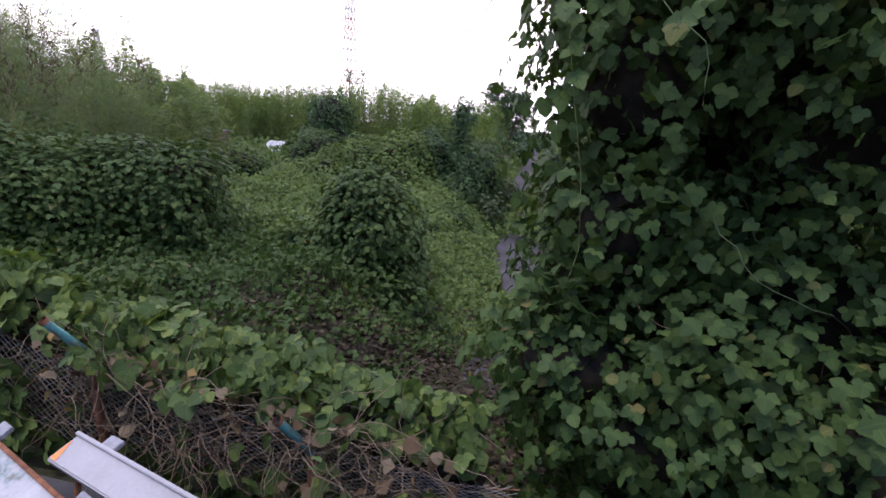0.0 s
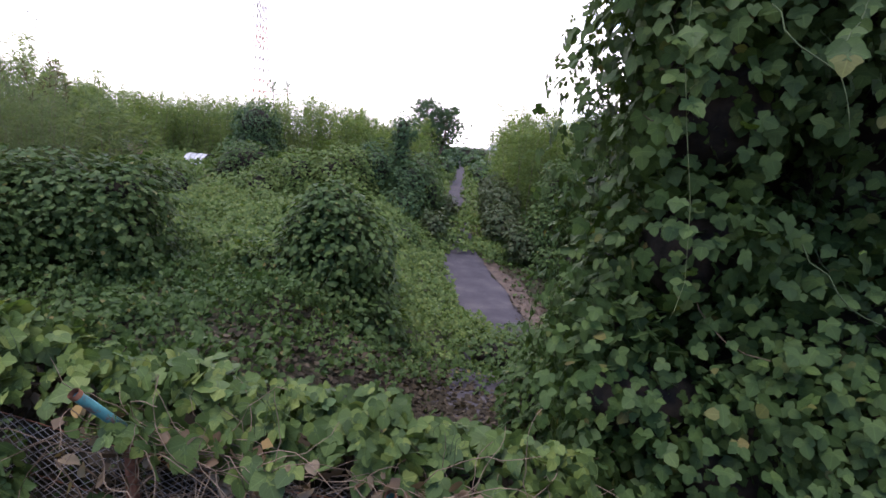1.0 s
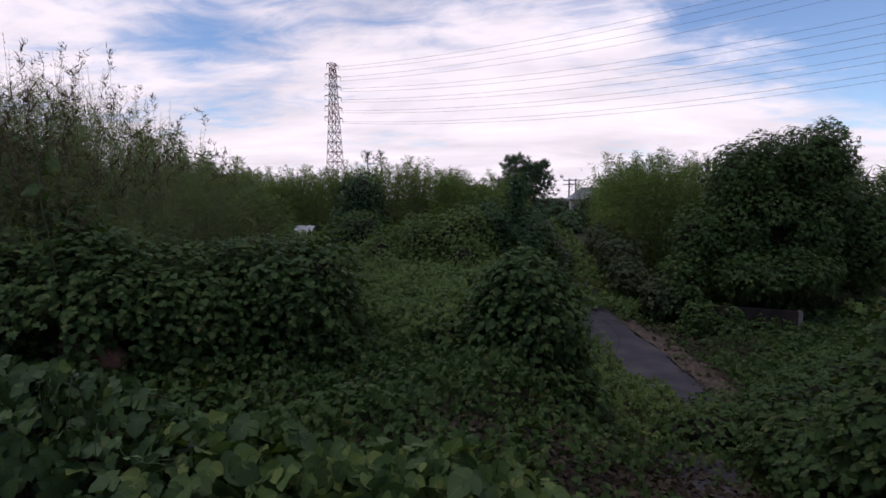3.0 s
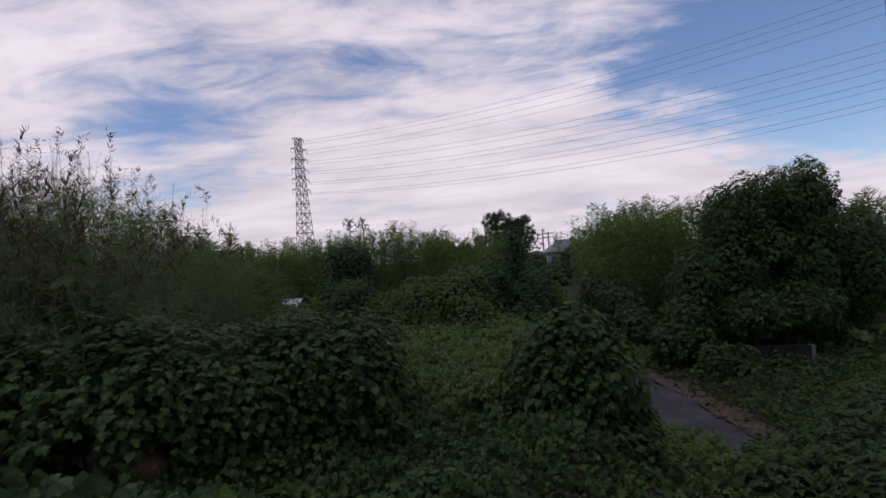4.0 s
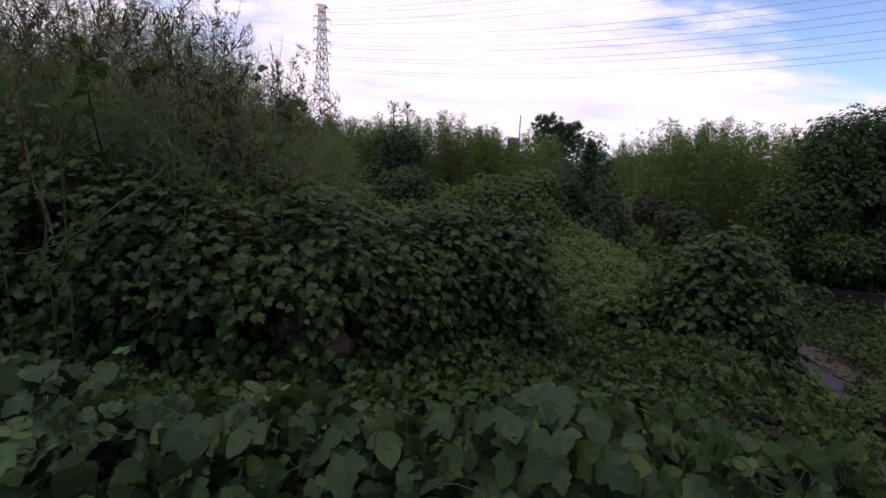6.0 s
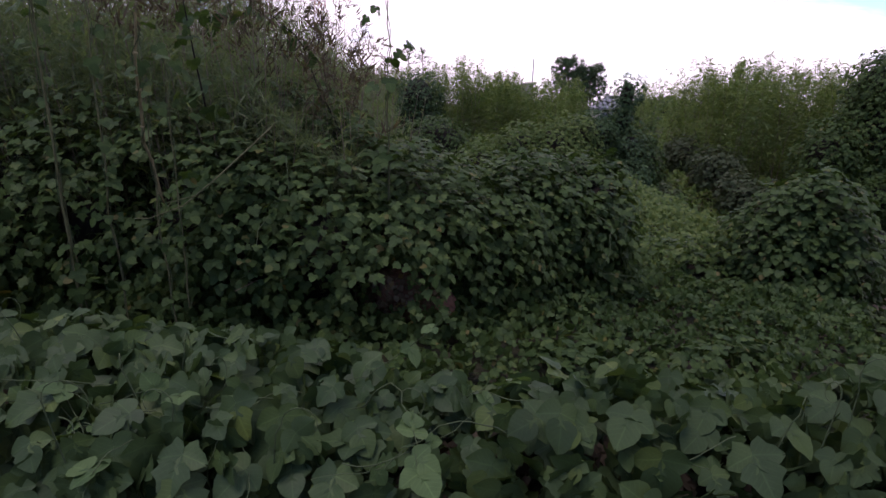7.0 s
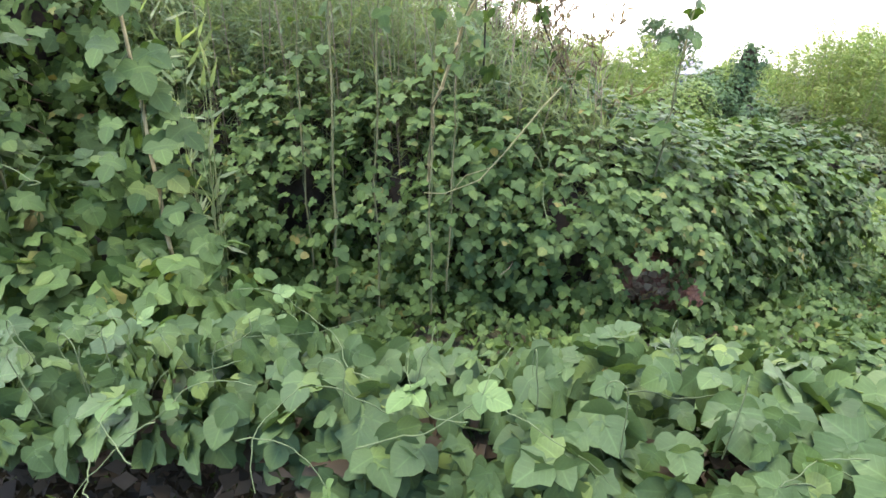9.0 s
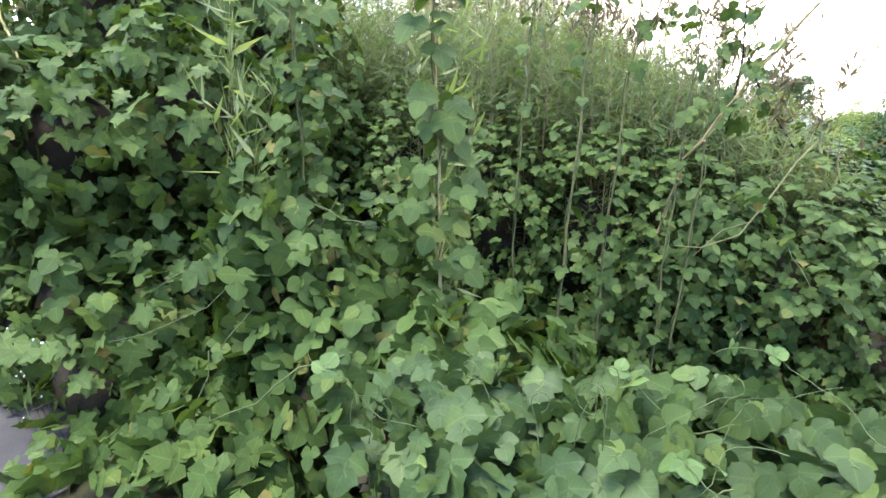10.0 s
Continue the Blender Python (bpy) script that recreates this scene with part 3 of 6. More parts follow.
def draped(name, label, category, blobs, leaf=0.12, per_m2=60, mat=None, singles=0, near=(0, 0, 0), shapes=(TRIO_ROUND, TRIO_LOBED), depth=0.24, gaps=0.0,
           bulge=0.14, k=1.6, core=0.26, vines=0, seed=0.0, up=0.5, group="", loose=0.35, hollows=(), inner=0.0, fill=1.0):
    """A bush, hedge or tree smothered in vine leaves."""
    mat = mat or KUDZU
    base = np.mean([b[:2] for b in blobs], 0)
    e = thing(name, base[0], base[1], float(ground_z(*base)), label, category, group)
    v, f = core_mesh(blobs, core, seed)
    part("shade_core", v, f, SHADE_TWIG, e, "dark solid core standing in for inner shade", kind="stuff")
    p, n = on_blobs(blobs, per_m2, depth, bulge, k, True, seed)
    if gaps:
        hole = lump(p * np.array([1.0, 1.0, 0.7]), 1.35, seed + 4) > 1 - gaps
        keep = ~hole | (rng.random(len(p)) < 0.22)
        p, n = p[keep], n[keep]
    for hx, hy, hz, hr in hollows:
        keep = np.sum(((p - np.array([hx, hy, hz])) / np.array([hr, 3 * hr, hr])) ** 2, 1) > 0.7 + 0.6 * rng.random(len(p))
        p, n = p[keep], n[keep]
    nn, tip = hang(n, up, loose)
    if inner:
        small = [(*q[:3], *(max(0.1, r - inner) for r in q[3:])) for q in blobs]
        p2, n2 = on_blobs(small, per_m2 * 0.42 * fill, depth * 0.8, bulge, k, True, seed)
        deep = [(*q[:3], *(max(0.3 * r, r - 2 * inner) for r in q[3:])) for q in blobs]
        p3, n3 = on_blobs(deep, per_m2 * 0.5 * fill, 0.1, bulge, k, True, seed)
        for hx, hy, hz, hr in hollows:
            # the deepest leaves stay
            keep = np.sum(((p2 - np.array([hx, hy, hz])) / np.array([hr, 3 * hr, hr])) ** 2, 1) > 0.6
            p2, n2 = p2[keep], n2[keep]
        p2, n2 = np.concatenate([p2, p3]), np.concatenate([n2, n3])
        a2, b2 = hang(n2, up, 0.6)
        v, f = mixed_leaves((TRIO_SIMPLE,), p2, a2, b2, leaf * (0.7 + 0.6 * rng.random(len(p2))))
        part("inner_foliage", v, f, mat, e, kind="stuff")
        q = rng.choice(len(p2), min(len(p2), 160))
        paths = [wander(p2[i], rng.normal(size=3) * np.array([0.5, 0.3, 0.4]) + np.array([0, 0, -0.5]), 0.5 + 0.6 * rng.random(), 8, 0.3) for i in q]
        v, f = tubes(paths, 0.005, 4, 0.5)
        part("inner_stem", v, f, BROWN_STEM, e, "brown twining stems inside", kind="stuff")
    size = leaf * (0.62 + 0.6 * rng.random(len(p)))
    split_leaves(e, mat, p, nn, tip, size, singles, near, shapes, side=n[:, 1], up_=n[:, 2])
    if vines:
        q = rng.choice(len(p), vines)
        paths = [wander(p[i] + n[i] * 0.05, np.array([rng.normal() * 0.4, -0.5, -0.6]) + n[i] * 0.3, 0.35 + 0.7 * rng.random(), 8, 0.25, 0.05) for i in q]
        v, f = tubes(paths, 0.004, 4, 0.5)
        part("vine", v, f, GREEN_STEM, e, "pale green twining runners", kind="stuff")
    return e


# ---- ground, road and lane ----


def grid_sheet(xs, ys, zf):
    X, Y = np.meshgrid(xs, ys)
    v = np.stack([X, Y, zf(X, Y)], -1).reshape(-1, 3)
    nx, ny = len(xs), len(ys)
    i = np.arange(ny - 1)[:, None] * nx + np.arange(nx - 1)[None]
    return v, np.stack([i, i + 1, i + nx + 1, i + nx], -1).reshape(-1, 4).astype(np.int32)


def road_z(x):
    """The roadside strip under the walker: level, falling a little towards the tree."""
    return np.interp(x, [-9.0, -1.0], [0.0, -0.22])


ROAD_EDGE = 5.62


def land(x, y):
    x, y = np.asarray(x, float), np.asarray(y, float)
    g = ground_z(x, y) + 0.05 * lump(np.stack([x, y, 0 * x], -1), 1.1)
    g = np.where(np.abs(x - lane_x(y)) < 1.1, ground_z(x, y) - 0.03, g)
    r = road_z(x) - 0.03
    yard = (1 - sstep(x, -11.5, -11.0)) * (1 - sstep(y, 7.2, 8.0))
    w = np.maximum(1 - sstep(y, ROAD_EDGE, ROAD_EDGE + 0.3), yard)
    return g * (1 - w) + r * w


xs = np.unique(np.concatenate([np.linspace(-900, -30, 14), np.linspace(-30, 20, 126), np.linspace(20, 900, 14)]))
ys = np.unique(np.concatenate([np.linspace(-900, -6, 12), np.linspace(-6, 4.5, 8), np.linspace(4.5, 28, 118), np.linspace(28, 80, 30), np.linspace(80, 1500, 16)]))
v, f = grid_sheet(xs, ys, land)
tagged(mesh_object("ground", v, f, SOIL), "weedy brown-green soil of a derelict lot", "ground", kind="structure")

v, f = grid_sheet(np.linspace(-40, 12, 105), np.linspace(-3.0, ROAD_EDGE - 0.02, 20), lambda x, y: road_z(x) + 0.006 * lump(np.stack([x, y, 0 * x], -1), 2))
tagged(mesh_object("road", v, f, ASPHALT), "dark grey asphalt road along the fence", "road", kind="structure")
v, f = grid_sheet(np.linspace(-40, -11.15, 60), np.linspace(ROAD_EDGE - 0.02, 6.5, 8), lambda x, y: road_z(x) + 0.002 + 0.006 * lump(np.stack([x, y, 0 * x], -1), 2))
tagged(mesh_object("pavement", v, f, ASPHALT), "dark asphalt apron beside the vines", "pavement", kind="structure")

# Unseen wall behind the walker, added to keep low sky light off near leaves.
v, f = box_mesh((-45, -3.3, -0.4), (14, -3.05, 3.6), 0.0)
tagged(mesh_object("light_block_wall", v, f, CONCRETE, None, False), "unseen plain grey wall added to block low sky light", "wall", kind="structure")

# the lane: a strip with ragged edges, and a dirt verge on its far side
ly = np.concatenate([np.linspace(8.9, 24, 60), np.linspace(24.5, 66, 40)])
lx = lane_x(ly)
half = np.interp(ly, [8.9, 12, 14, 17, 20, 24, 34, 66], [0.5, 0.52, 0.66, 0.8, 0.60, 0.42, 0.40, 0.42])
u = np.linspace(-1, 1, 9)
rag = 1 + 0.10 * np.sin(ly * 2.7)[:, None] * (np.abs(u)[None] > 0.9) + 0.07 * np.sin(ly * 6.1 + 1)[:, None] * (np.abs(u)[None] > 0.9)
X = lx[:, None] + half[:, None] * u[None] * rag
Y = np.repeat(ly[:, None], 9, 1)
Z = ground_z(X, Y) + 0.03 - 0.03 * np.abs(u[None]) ** 3
i = np.arange(len(ly) - 1)[:, None] * 9 + np.arange(8)[None]
lane_f = np.stack([i, i + 1, i + 10, i + 9], -1).reshape(-1, 4).astype(np.int32)
tagged(mesh_object("lane", np.stack([X, Y, Z], -1).reshape(-1, 3), lane_f, LANE), "narrow worn grey asphalt lane through the overgrowth", "lane", kind="structure")
X = lx[:, None] + half[:, None] + np.linspace(-0.06, 1, 9)[None] * (np.interp(ly, [8.9, 11, 13.5, 15, 18, 22, 66], [0.02, 0.05, 0.5, 0.7, 0.6, 0.05, 0.02])[:, None]) * (1 + 0.2 * np.sin(ly * 3.3)[:, None])
Z = ground_z(X, Y) + 0.022 + 0.03 * lump(np.stack([X, Y, 0 * X], -1), 3.1) - 0.05 * (np.linspace(0, 1, 9)[None] > 0.95)
tagged(mesh_object("verge", np.stack([X, Y, Z], -1).reshape(-1, 3), lane_f, DIRT), "reddish bare dirt verge along the lane", "verge", kind="structure")


# ---- ground cover ----
def cover(name, label, x0, x1, y0, y1, count, leaf, mat, shapes, skip, height=0.16, lumpy=0.14, seed=0.0, loose=0.85):
    x, y = rng.uniform(x0, x1, count), rng.uniform(y0, y1, count)
    ok = ~skip(x, y)
    x, y = x[ok], y[ok]
    g = land(x, y)
    p = np.stack([x, y, g], -1)
    flat_ = np.stack([x, y, 0 * x], -1)
    p[:, 2] += np.maximum(0, height + lumpy * (lump(flat_, 1.3, seed) + 0.55 * lump(flat_, 3.4, seed + 1))) * (0.25 + 0.75 * rng.random(len(x)))
    n = np.stack([-0.25 * np.cos(x * 2.1 + seed), -0.75 + 0 * x, 0.8 + 0 * x], -1) + rng.normal(size=p.shape) * loose
    tip = rng.normal(size=p.shape) * np.array([1, 1, 0.25]) + np.array([0, -0.5, -0.15])
    v, f = mixed_leaves(shapes, p, n, tip, leaf * (0.6 + 0.65 * rng.random(len(p))))
    e = thing(name, (x0 + x1) / 2, (y0 + y1) / 2, float(land((x0 + x1) / 2, (y0 + y1) / 2)), label, "ground cover", kind="stuff")
    part("foliage", v, f, mat, e, kind="stuff")
    return e


def off_lane(x, y):
    on = np.abs(x - lane_x(y)) < np.interp(y, [6, 13.2, 13.6, 14.2, 14.8, 19, 20.5, 23, 26, 66], [0, 0, 0.2, 0.6, 0.8, 0.8, 0.36, 0.3, 0.5, 0.6])
    verge = (x > lane_x(y)) & (x < lane_x(y) + 1.3) & (y > 12.5) & (y < 19) & (rng.random(np.shape(x)) < 0.93)
    verge |= (x > lane_x(y)) & (x < 3.1) & (y > 16.2) & (y < 19.4) & (rng.random(np.shape(x)) < 0.7)
    litter = ((x + 1.05) / 0.65) ** 2 + ((y - 9.8) / 0.9) ** 2 < 0.6 + 0.5 * rng.random(np.shape(x))
    gap = (x > -3.4) & (y < 10.2) & (rng.random(np.shape(x)) < np.where((x > -2.7) & (x < 0.6) & (y > 6.3), 0.72, 0.25))
    gap |= (x > -1.4) & (y > 10.1) & (y < 12.2) & (rng.random(np.shape(x)) < 0.7)
    return on | verge | gap | (litter & (rng.random(np.shape(x)) < 0.9)) | (y < ROAD_EDGE + 0.15)


cover("ground_vines", "dark green kudzu carpet on sunken ground beyond the fence", -9.5, 3.0, 5.8, 9.4, 19000, 0.051, KUDZU, LITE, off_lane, 0.2, 0.22)
cover("ground_vines", "kudzu carpet running up to the cone bush", -9.5, 3.5, 9.4, 11.4, 14000, 0.057, KUDZU, (TRIO_SIMPLE,), off_lane, 0.22, 0.24)
cover("ground_vines", "brighter green kudzu carpet in the middle of the lot", -9.0, 0.4, 11.4, 21.0, 38000, 0.064, GRASSY, (TRIO_SIMPLE,), off_lane, 0.34, 0.4, 1.0, 0.5)
cover("ground_vines", "low green weeds on the bank beside the lane", 0.3, 9.0, 11.0, 21.0, 20000, 0.072, KUDZU, (TRIO_SIMPLE,), off_lane, 0.22, 0.2, 2.0)
cover("weeds", "tall mixed green weeds at the back of the lot", -26.0, -1.8, 21.0, 36.0, 22000, 0.15, GRASSY, (TRIO_SIMPLE, BLADE), off_lane, 0.42, 0.3, 3.0)
cover("weeds", "green weeds beyond the tree on the far bank", 2.0, 22.0, 20.0, 40.0, 6000, 0.26, GRASSY, (TRIO_SIMPLE, BLADE), off_lane, 0.6, 0.5, 4.0)
cover("ground_vines", "vine leaves at the foot of the reeds", -14.0, -9.2, 5.9, 9.0, 3400, 0.085, KUDZU, LITE,
      lambda x, y: (x < -11.6) & (y < 7.2) | (y < ROAD_EDGE + 0.1), 0.2, 0.15)
cover("weeds", "weeds closing over the lane", -1.9, 0.9, 20.0, 25.5, 3600, 0.10, GRASSY, (TRIO_SIMPLE, BLADE), lambda x, y: rng.random(len(x)) < 0.05, 0.42, 0.25, 5.0)
cover("weeds", "ragged grass along both edges of the far lane", -3.2, 1.4, 23.0, 56.0, 9000, 0.12, GRASSY, (BLADE, TRIO_SIMPLE),
      lambda x, y: (np.abs(x - lane_x(y)) < 0.22 + 0.35 * rng.random(len(x))) | (np.abs(x - lane_x(y)) > 1.3), 0.34, 0.25, 6.0)
# dead leaves on the lane's near end and the verge
n = 4200
x, y = np.concatenate([rng.normal(-1.15, 0.55, n), rng.uniform(0.4, 3.0, 1500)]), np.concatenate([rng.normal(9.5, 0.8, n), rng.uniform(14, 19.2, 1500)])
n = 5200
x, y = np.concatenate([x, rng.uniform(-3.6, 1.6, n)]), np.concatenate([y, rng.uniform(6.2, 10.4, n)])
p = np.stack([x, y, land(x, y) + 0.03 + 0.05 * rng.random(len(x))], -1)
lt = thing("leaf_litter", -1.2, 9.3, float(land(-1.2, 9.3)), "brown dead leaves strewn over dark lane surface", "leaf litter", kind="stuff")
v, f = leaves_mesh(SIMPLE, p, np.array([0, 0, 1.0]) + rng.normal(size=p.shape) * 0.4, rng.normal(size=p.shape), 0.05 + 0.05 * rng.random(len(p)))
part("dead_leaves", v, f, DEAD_SHADE_LEAF, lt, kind="stuff")

# ---- the vine-covered fence along the road ----


def fence_top(x):
    return np.interp(x, [-12, -9.7, -9.2, -8, -7, -6.4, -5.7, -5.1, -4.5, -4.2, -3.85, -3.5, -3.0, -2.7, -2.3, -1.8, -1.2, -0.6, 0.5, 3],
                     [0.7, 0.80, 0.95, 1.0, 0.93, 1.0, 1.02, 0.98, 0.87, 0.80, 0.74, 0.72, 0.68, 0.60, 0.51, 0.43, 0.37, 0.28, 0.42, 0.5])


def vine_bank(name, label, x0, x1, count, leaf, mat, singles, near, bare=None, lift=0.0, runners=26):
    """Leaves heaped over the fence: a rounded ridge hanging down to the road side."""
    x = rng.uniform(x0, x1, count)
    a = rng.uniform(-1.45, 1.0, count)  # round the ridge, from the road side over the top
    top = fence_top(x) + lift + 0.03 * np.sin(3.1 * x) + 0.03 * np.sin(7.7 * x + 1)
    ry = 0.34 + 0.08 * np.sin(2.3 * x)
    out = 1.08 - 0.75 * rng.random(count) ** 1.2
    y = 6.02 + ry * np.sin(a * 1.55) * out
    z = top - 0.32 + 0.32 * np.cos(np.clip(a, -1, 1) * 1.45) * out
    low = a < -0.62
    z = np.where(low, top - 0.30 - (top - 0.30 - road_z(x) - 0.04) * rng.random(count) ** 0.8, z)
    y = np.where(low, 5.66 + 0.12 * rng.random(count), y)
    back = a > 0.75
    z = np.where(back, top - 0.3 - 0.75 * rng.random(count), z)
    y = np.where(back, 6.36 + 0.2 * rng.random(count), y)
    p = np.stack([x, y, z], -1)
    if bare is not None:
        ok = ~bare(x, y, z)
        p, a = p[ok], a[ok]
    n = np.stack([0 * a, np.sin(a * 1.5), np.cos(a * 1.3) * 0.9 + 0.25], -1)
    nn = n * 0.42 + np.array([0, -0.75, 0.1]) + rng.normal(size=p.shape) * 0.6
    tip = np.stack([rng.normal(size=len(a)) * 0.6, np.sin(a * 1.5) * 0.6 - 0.1, -0.9 + 0.35 * rng.normal(size=len(a))], -1)
    size = leaf * (0.55 + 0.8 * rng.random(len(a)) ** 1.4)
    e = thing(name, (x0 + x1) / 2, 6.0, float(road_z((x0 + x1) / 2)), label, "vine", "vine banks on the fence")
    split_leaves(e, mat, p, nn, tip, size, singles, near, (TRIO_ROUND, TRIO_LOBED, TRIO_ROUND))
    # brown leaves deeper in; their dark colour stands in for shade in the gaps
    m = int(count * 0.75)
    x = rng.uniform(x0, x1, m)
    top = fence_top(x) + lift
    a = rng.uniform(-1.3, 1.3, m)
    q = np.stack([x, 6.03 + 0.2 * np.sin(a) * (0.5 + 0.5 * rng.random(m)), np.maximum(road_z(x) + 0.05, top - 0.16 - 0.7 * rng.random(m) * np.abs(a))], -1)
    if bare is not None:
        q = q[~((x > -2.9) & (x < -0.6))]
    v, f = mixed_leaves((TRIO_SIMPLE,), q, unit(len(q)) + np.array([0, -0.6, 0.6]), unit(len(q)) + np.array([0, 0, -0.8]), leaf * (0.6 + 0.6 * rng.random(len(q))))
    part("inner_foliage", v, f, DEAD_SHADE_LEAF, e, "dead-brown leaves under the green, coloured dark as gap shade", kind="stuff")
    # stems inside and runners over the top
    paths = []
    for k in range(int((x1 - x0) * 16)):
        sx = rng.uniform(x0, x1)
        paths.append(wander((sx, 5.95 + 0.15 * rng.normal(), road_z(sx)), (rng.normal() * 0.5, 0.05 * rng.normal(), 1), (float(fence_top(sx)) - float(road_z(sx))) * 0.78, 7, 0.16))
    v, f = tubes(paths, 0.006, 4, 0.6)
    part("stem", v, f, BROWN_STEM, e, "brown woody stems", kind="stuff")
    paths = []
    for k in range(runners):
        sx = rng.uniform(x0, x1)
        paths.append(wander((sx, 5.9 + 0.12 * rng.normal(), float(fence_top(sx)) + lift - 0.02), (rng.choice([-1, 1]), -0.15 + 0.3 * rng.normal(), 0.15), 0.2 + 0.3 * rng.random(), 20, 0.19, 0.05))
    for k in range(int(runners * 0.7)):
        sx, r = rng.uniform(x0, x1), 0.02 + 0.03 * rng.random()
        hgt, lean = 0.03 + 0.07 * rng.random(), rng.normal() * 0.03
        a = np.linspace(math.pi, -0.6 - 2.0 * rng.random(), 12)
        c = np.array([sx + lean, 5.88 + 0.08 * rng.normal(), float(fence_top(sx)) + lift + hgt])
        tw = rng.random() * math.pi
        hook = c + np.stack([(r + r * np.cos(a)) * math.cos(tw), (r + r * np.cos(a)) * math.sin(tw) * 0.5, r * np.sin(a)], -1)
        paths.append(np.concatenate([np.array([[sx, c[1] + 0.01, c[2] - hgt - 0.06], [sx + lean * 0.5, c[1], c[2] - hgt * 0.5]]), hook]))
    v, f = tubes(paths, 0.0015, 5, 0.45)
    part("runner", v, f, GREEN_STEM, e, "pale green twining runners", kind="stuff")
    # budding tips, small and pale
    tips = np.concatenate([q[8:] for q in paths[:runners]])
    w = rng.random(len(tips)) < 0.15
    v, f = mixed_leaves((TRIO_ROUND,), tips[w], unit(w.sum()) + np.array([0, -0.3, 0.8]), unit(w.sum()), 0.02 + 0.03 * rng.random(w.sum()))
    part("bud_leaves", v, f, BUD, e, "small yellowish new leaves", kind="stuff")
    return e


def bare_patch(x, y, z):
    """Where the wire shows: the road side near the tree, below the crest."""
    s = (x > -2.8) & (x < -0.7) & (y < 6.0) & (z < fence_top(x) - 0.17 - 0.06 * np.sin(5 * x))
    return s & (rng.random(len(x)) < 0.95)


vine_bank("kudzu_bank", "kudzu heaped over a low wire fence, partly dried", -4.3, -0.5, 2700, 0.065, KUDZU_BRIGHT, 300, (-1.6, 5.6, 0.5), bare_patch, runners=14)
vine_bank("kudzu_bank", "dense bank of broad pale-green kudzu leaves over the fence", -7.6, -4.1, 3500, 0.055, KUDZU_PALE, 300, (-6.2, 5.4, 1.2))
vine_bank("kudzu_bank", "full bank of broad kudzu leaves with twining runners", -9.85, -7.4, 2500, 0.059, KUDZU_PALE, 300, (-8.6, 5.4, 1.2), lift=0.0, runners=26)

# chain-link fence with angled arms
fence = thing("chain_link_fence", -3.0, 5.85, float(road_z(-3.0)), "rusty chain-link fence with teal angled arms, under vines", "fence")


def post(x, parent, top=None):
    z0, z1 = float(road_z(x)), float(fence_top(x)) - 0.36 if top is None else top
    v, f = tubes([np.array([(x + 0.02, 5.80, z0), (x, 5.80, (z0 + z1) / 2), (x, 5.80, z1)])], 0.024, 12)
    p = part("post", v, f, RUST, parent, "rust-brown steel post")
    if top is None:
        return p
    v, f = tubes([np.array([(x, 5.80, z1 - 0.01), (x - 0.015, 5.775, z1 + 0.05), (x - 0.09, 5.66, z1 + 0.23)])], 0.019, 12)
    part("arm", v, f, CYAN_PAINT, parent, "teal-painted angled arm, chipped")
    v, f = tubes([np.array([(x - 0.089, 5.662, z1 + 0.228), (x - 0.096, 5.651, z1 + 0.246)])], 0.022, 12)
    part("cap", v, f, RUST, parent, "rusted end cap")
    return p


for px, top in ((-1.27, 0.06), (-2.42, 0.37), (-4.0, None), (-5.4, None), (-6.8, None), (-8.2, None), (-9.6, None)):
    post(px, fence, top)
paths = []
x0, x1, h, step = -3.3, -0.3, 0.62, 0.052
for k in range(int((x1 - x0 + h) / step)):
    for s in (1, -1):
        a = x0 - (h if s > 0 else 0) + k * step
        b = a + s * h if s > 0 else a - h
        q = []
        for j in range(9):
            w = j / 8
            xx = a + (b - a) * w
            if x0 <= xx <= x1:
                zz = float(road_z(xx)) + 0.02 + w * (float(fence_top(xx)) - float(road_z(xx)) - 0.30)
                q.append((xx, 5.86 + 0.004 * s * (-1) ** j + 0.02 * math.sin(3 * xx), zz))
        if len(q) > 2:
            paths.append(np.array(q))
v, f = tubes(paths, 0.0022, 3)
part("wire_mesh", v, f, GALV, fence, "dull galvanised diamond mesh", kind="stuff")
paths = [np.array([(x, 5.86 + 0.01 * math.sin(4 * x), float(fence_top(x)) - 0.3 - 0.25 * k) for x in np.linspace(-3.2, -0.3, 30)]) for k in range(2)]
v, f = tubes(paths, 0.0035, 4)
part("line_wire", v, f, RUST, fence)

dead = thing("dry_vines", -1.7, 5.75, float(road_z(-1.7)), "tangle of dry straw-coloured vines on the wire fence", "dead vines", kind="stuff")
paths = []
for k in range(300):
    sx = rng.uniform(-2.55, -0.7)
    sz = float(fence_top(sx)) - 0.14 - 0.4 * rng.random() ** 2.6
    paths.append(wander((sx, 5.74 + 0.07 * rng.random(), sz), (rng.normal(), -0.05 + 0.12 * rng.normal(), 0.2 * rng.normal()), 0.25 + 0.45 * rng.random(), 10, 0.28, 0.09))
v, f = tubes(paths, 0.0024, 3, 0.6)
part("dry_stem", v, f, DRY_STEM, dead, kind="stuff")
n = 150
x = rng.uniform(-2.7, -0.6, n)
p = np.stack([x, 5.71 + 0.1 * rng.random(n), fence_top(x) - 0.05 - 0.4 * rng.random(n) ** 1.3], -1)
v, f = mixed_leaves((ROUND, SIMPLE), p, unit(n) + np.array([0, -0.7, 0.3]), unit(n) + np.array([0, 0, -1.0]), 0.03 + 0.045 * rng.random(n))
part("withered_leaves", v, f, DRY_LEAF, dead, "curled brown and grey leaves", kind="stuff")
# dead leaves packed behind the mesh, their dark colour doubling as shade
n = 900
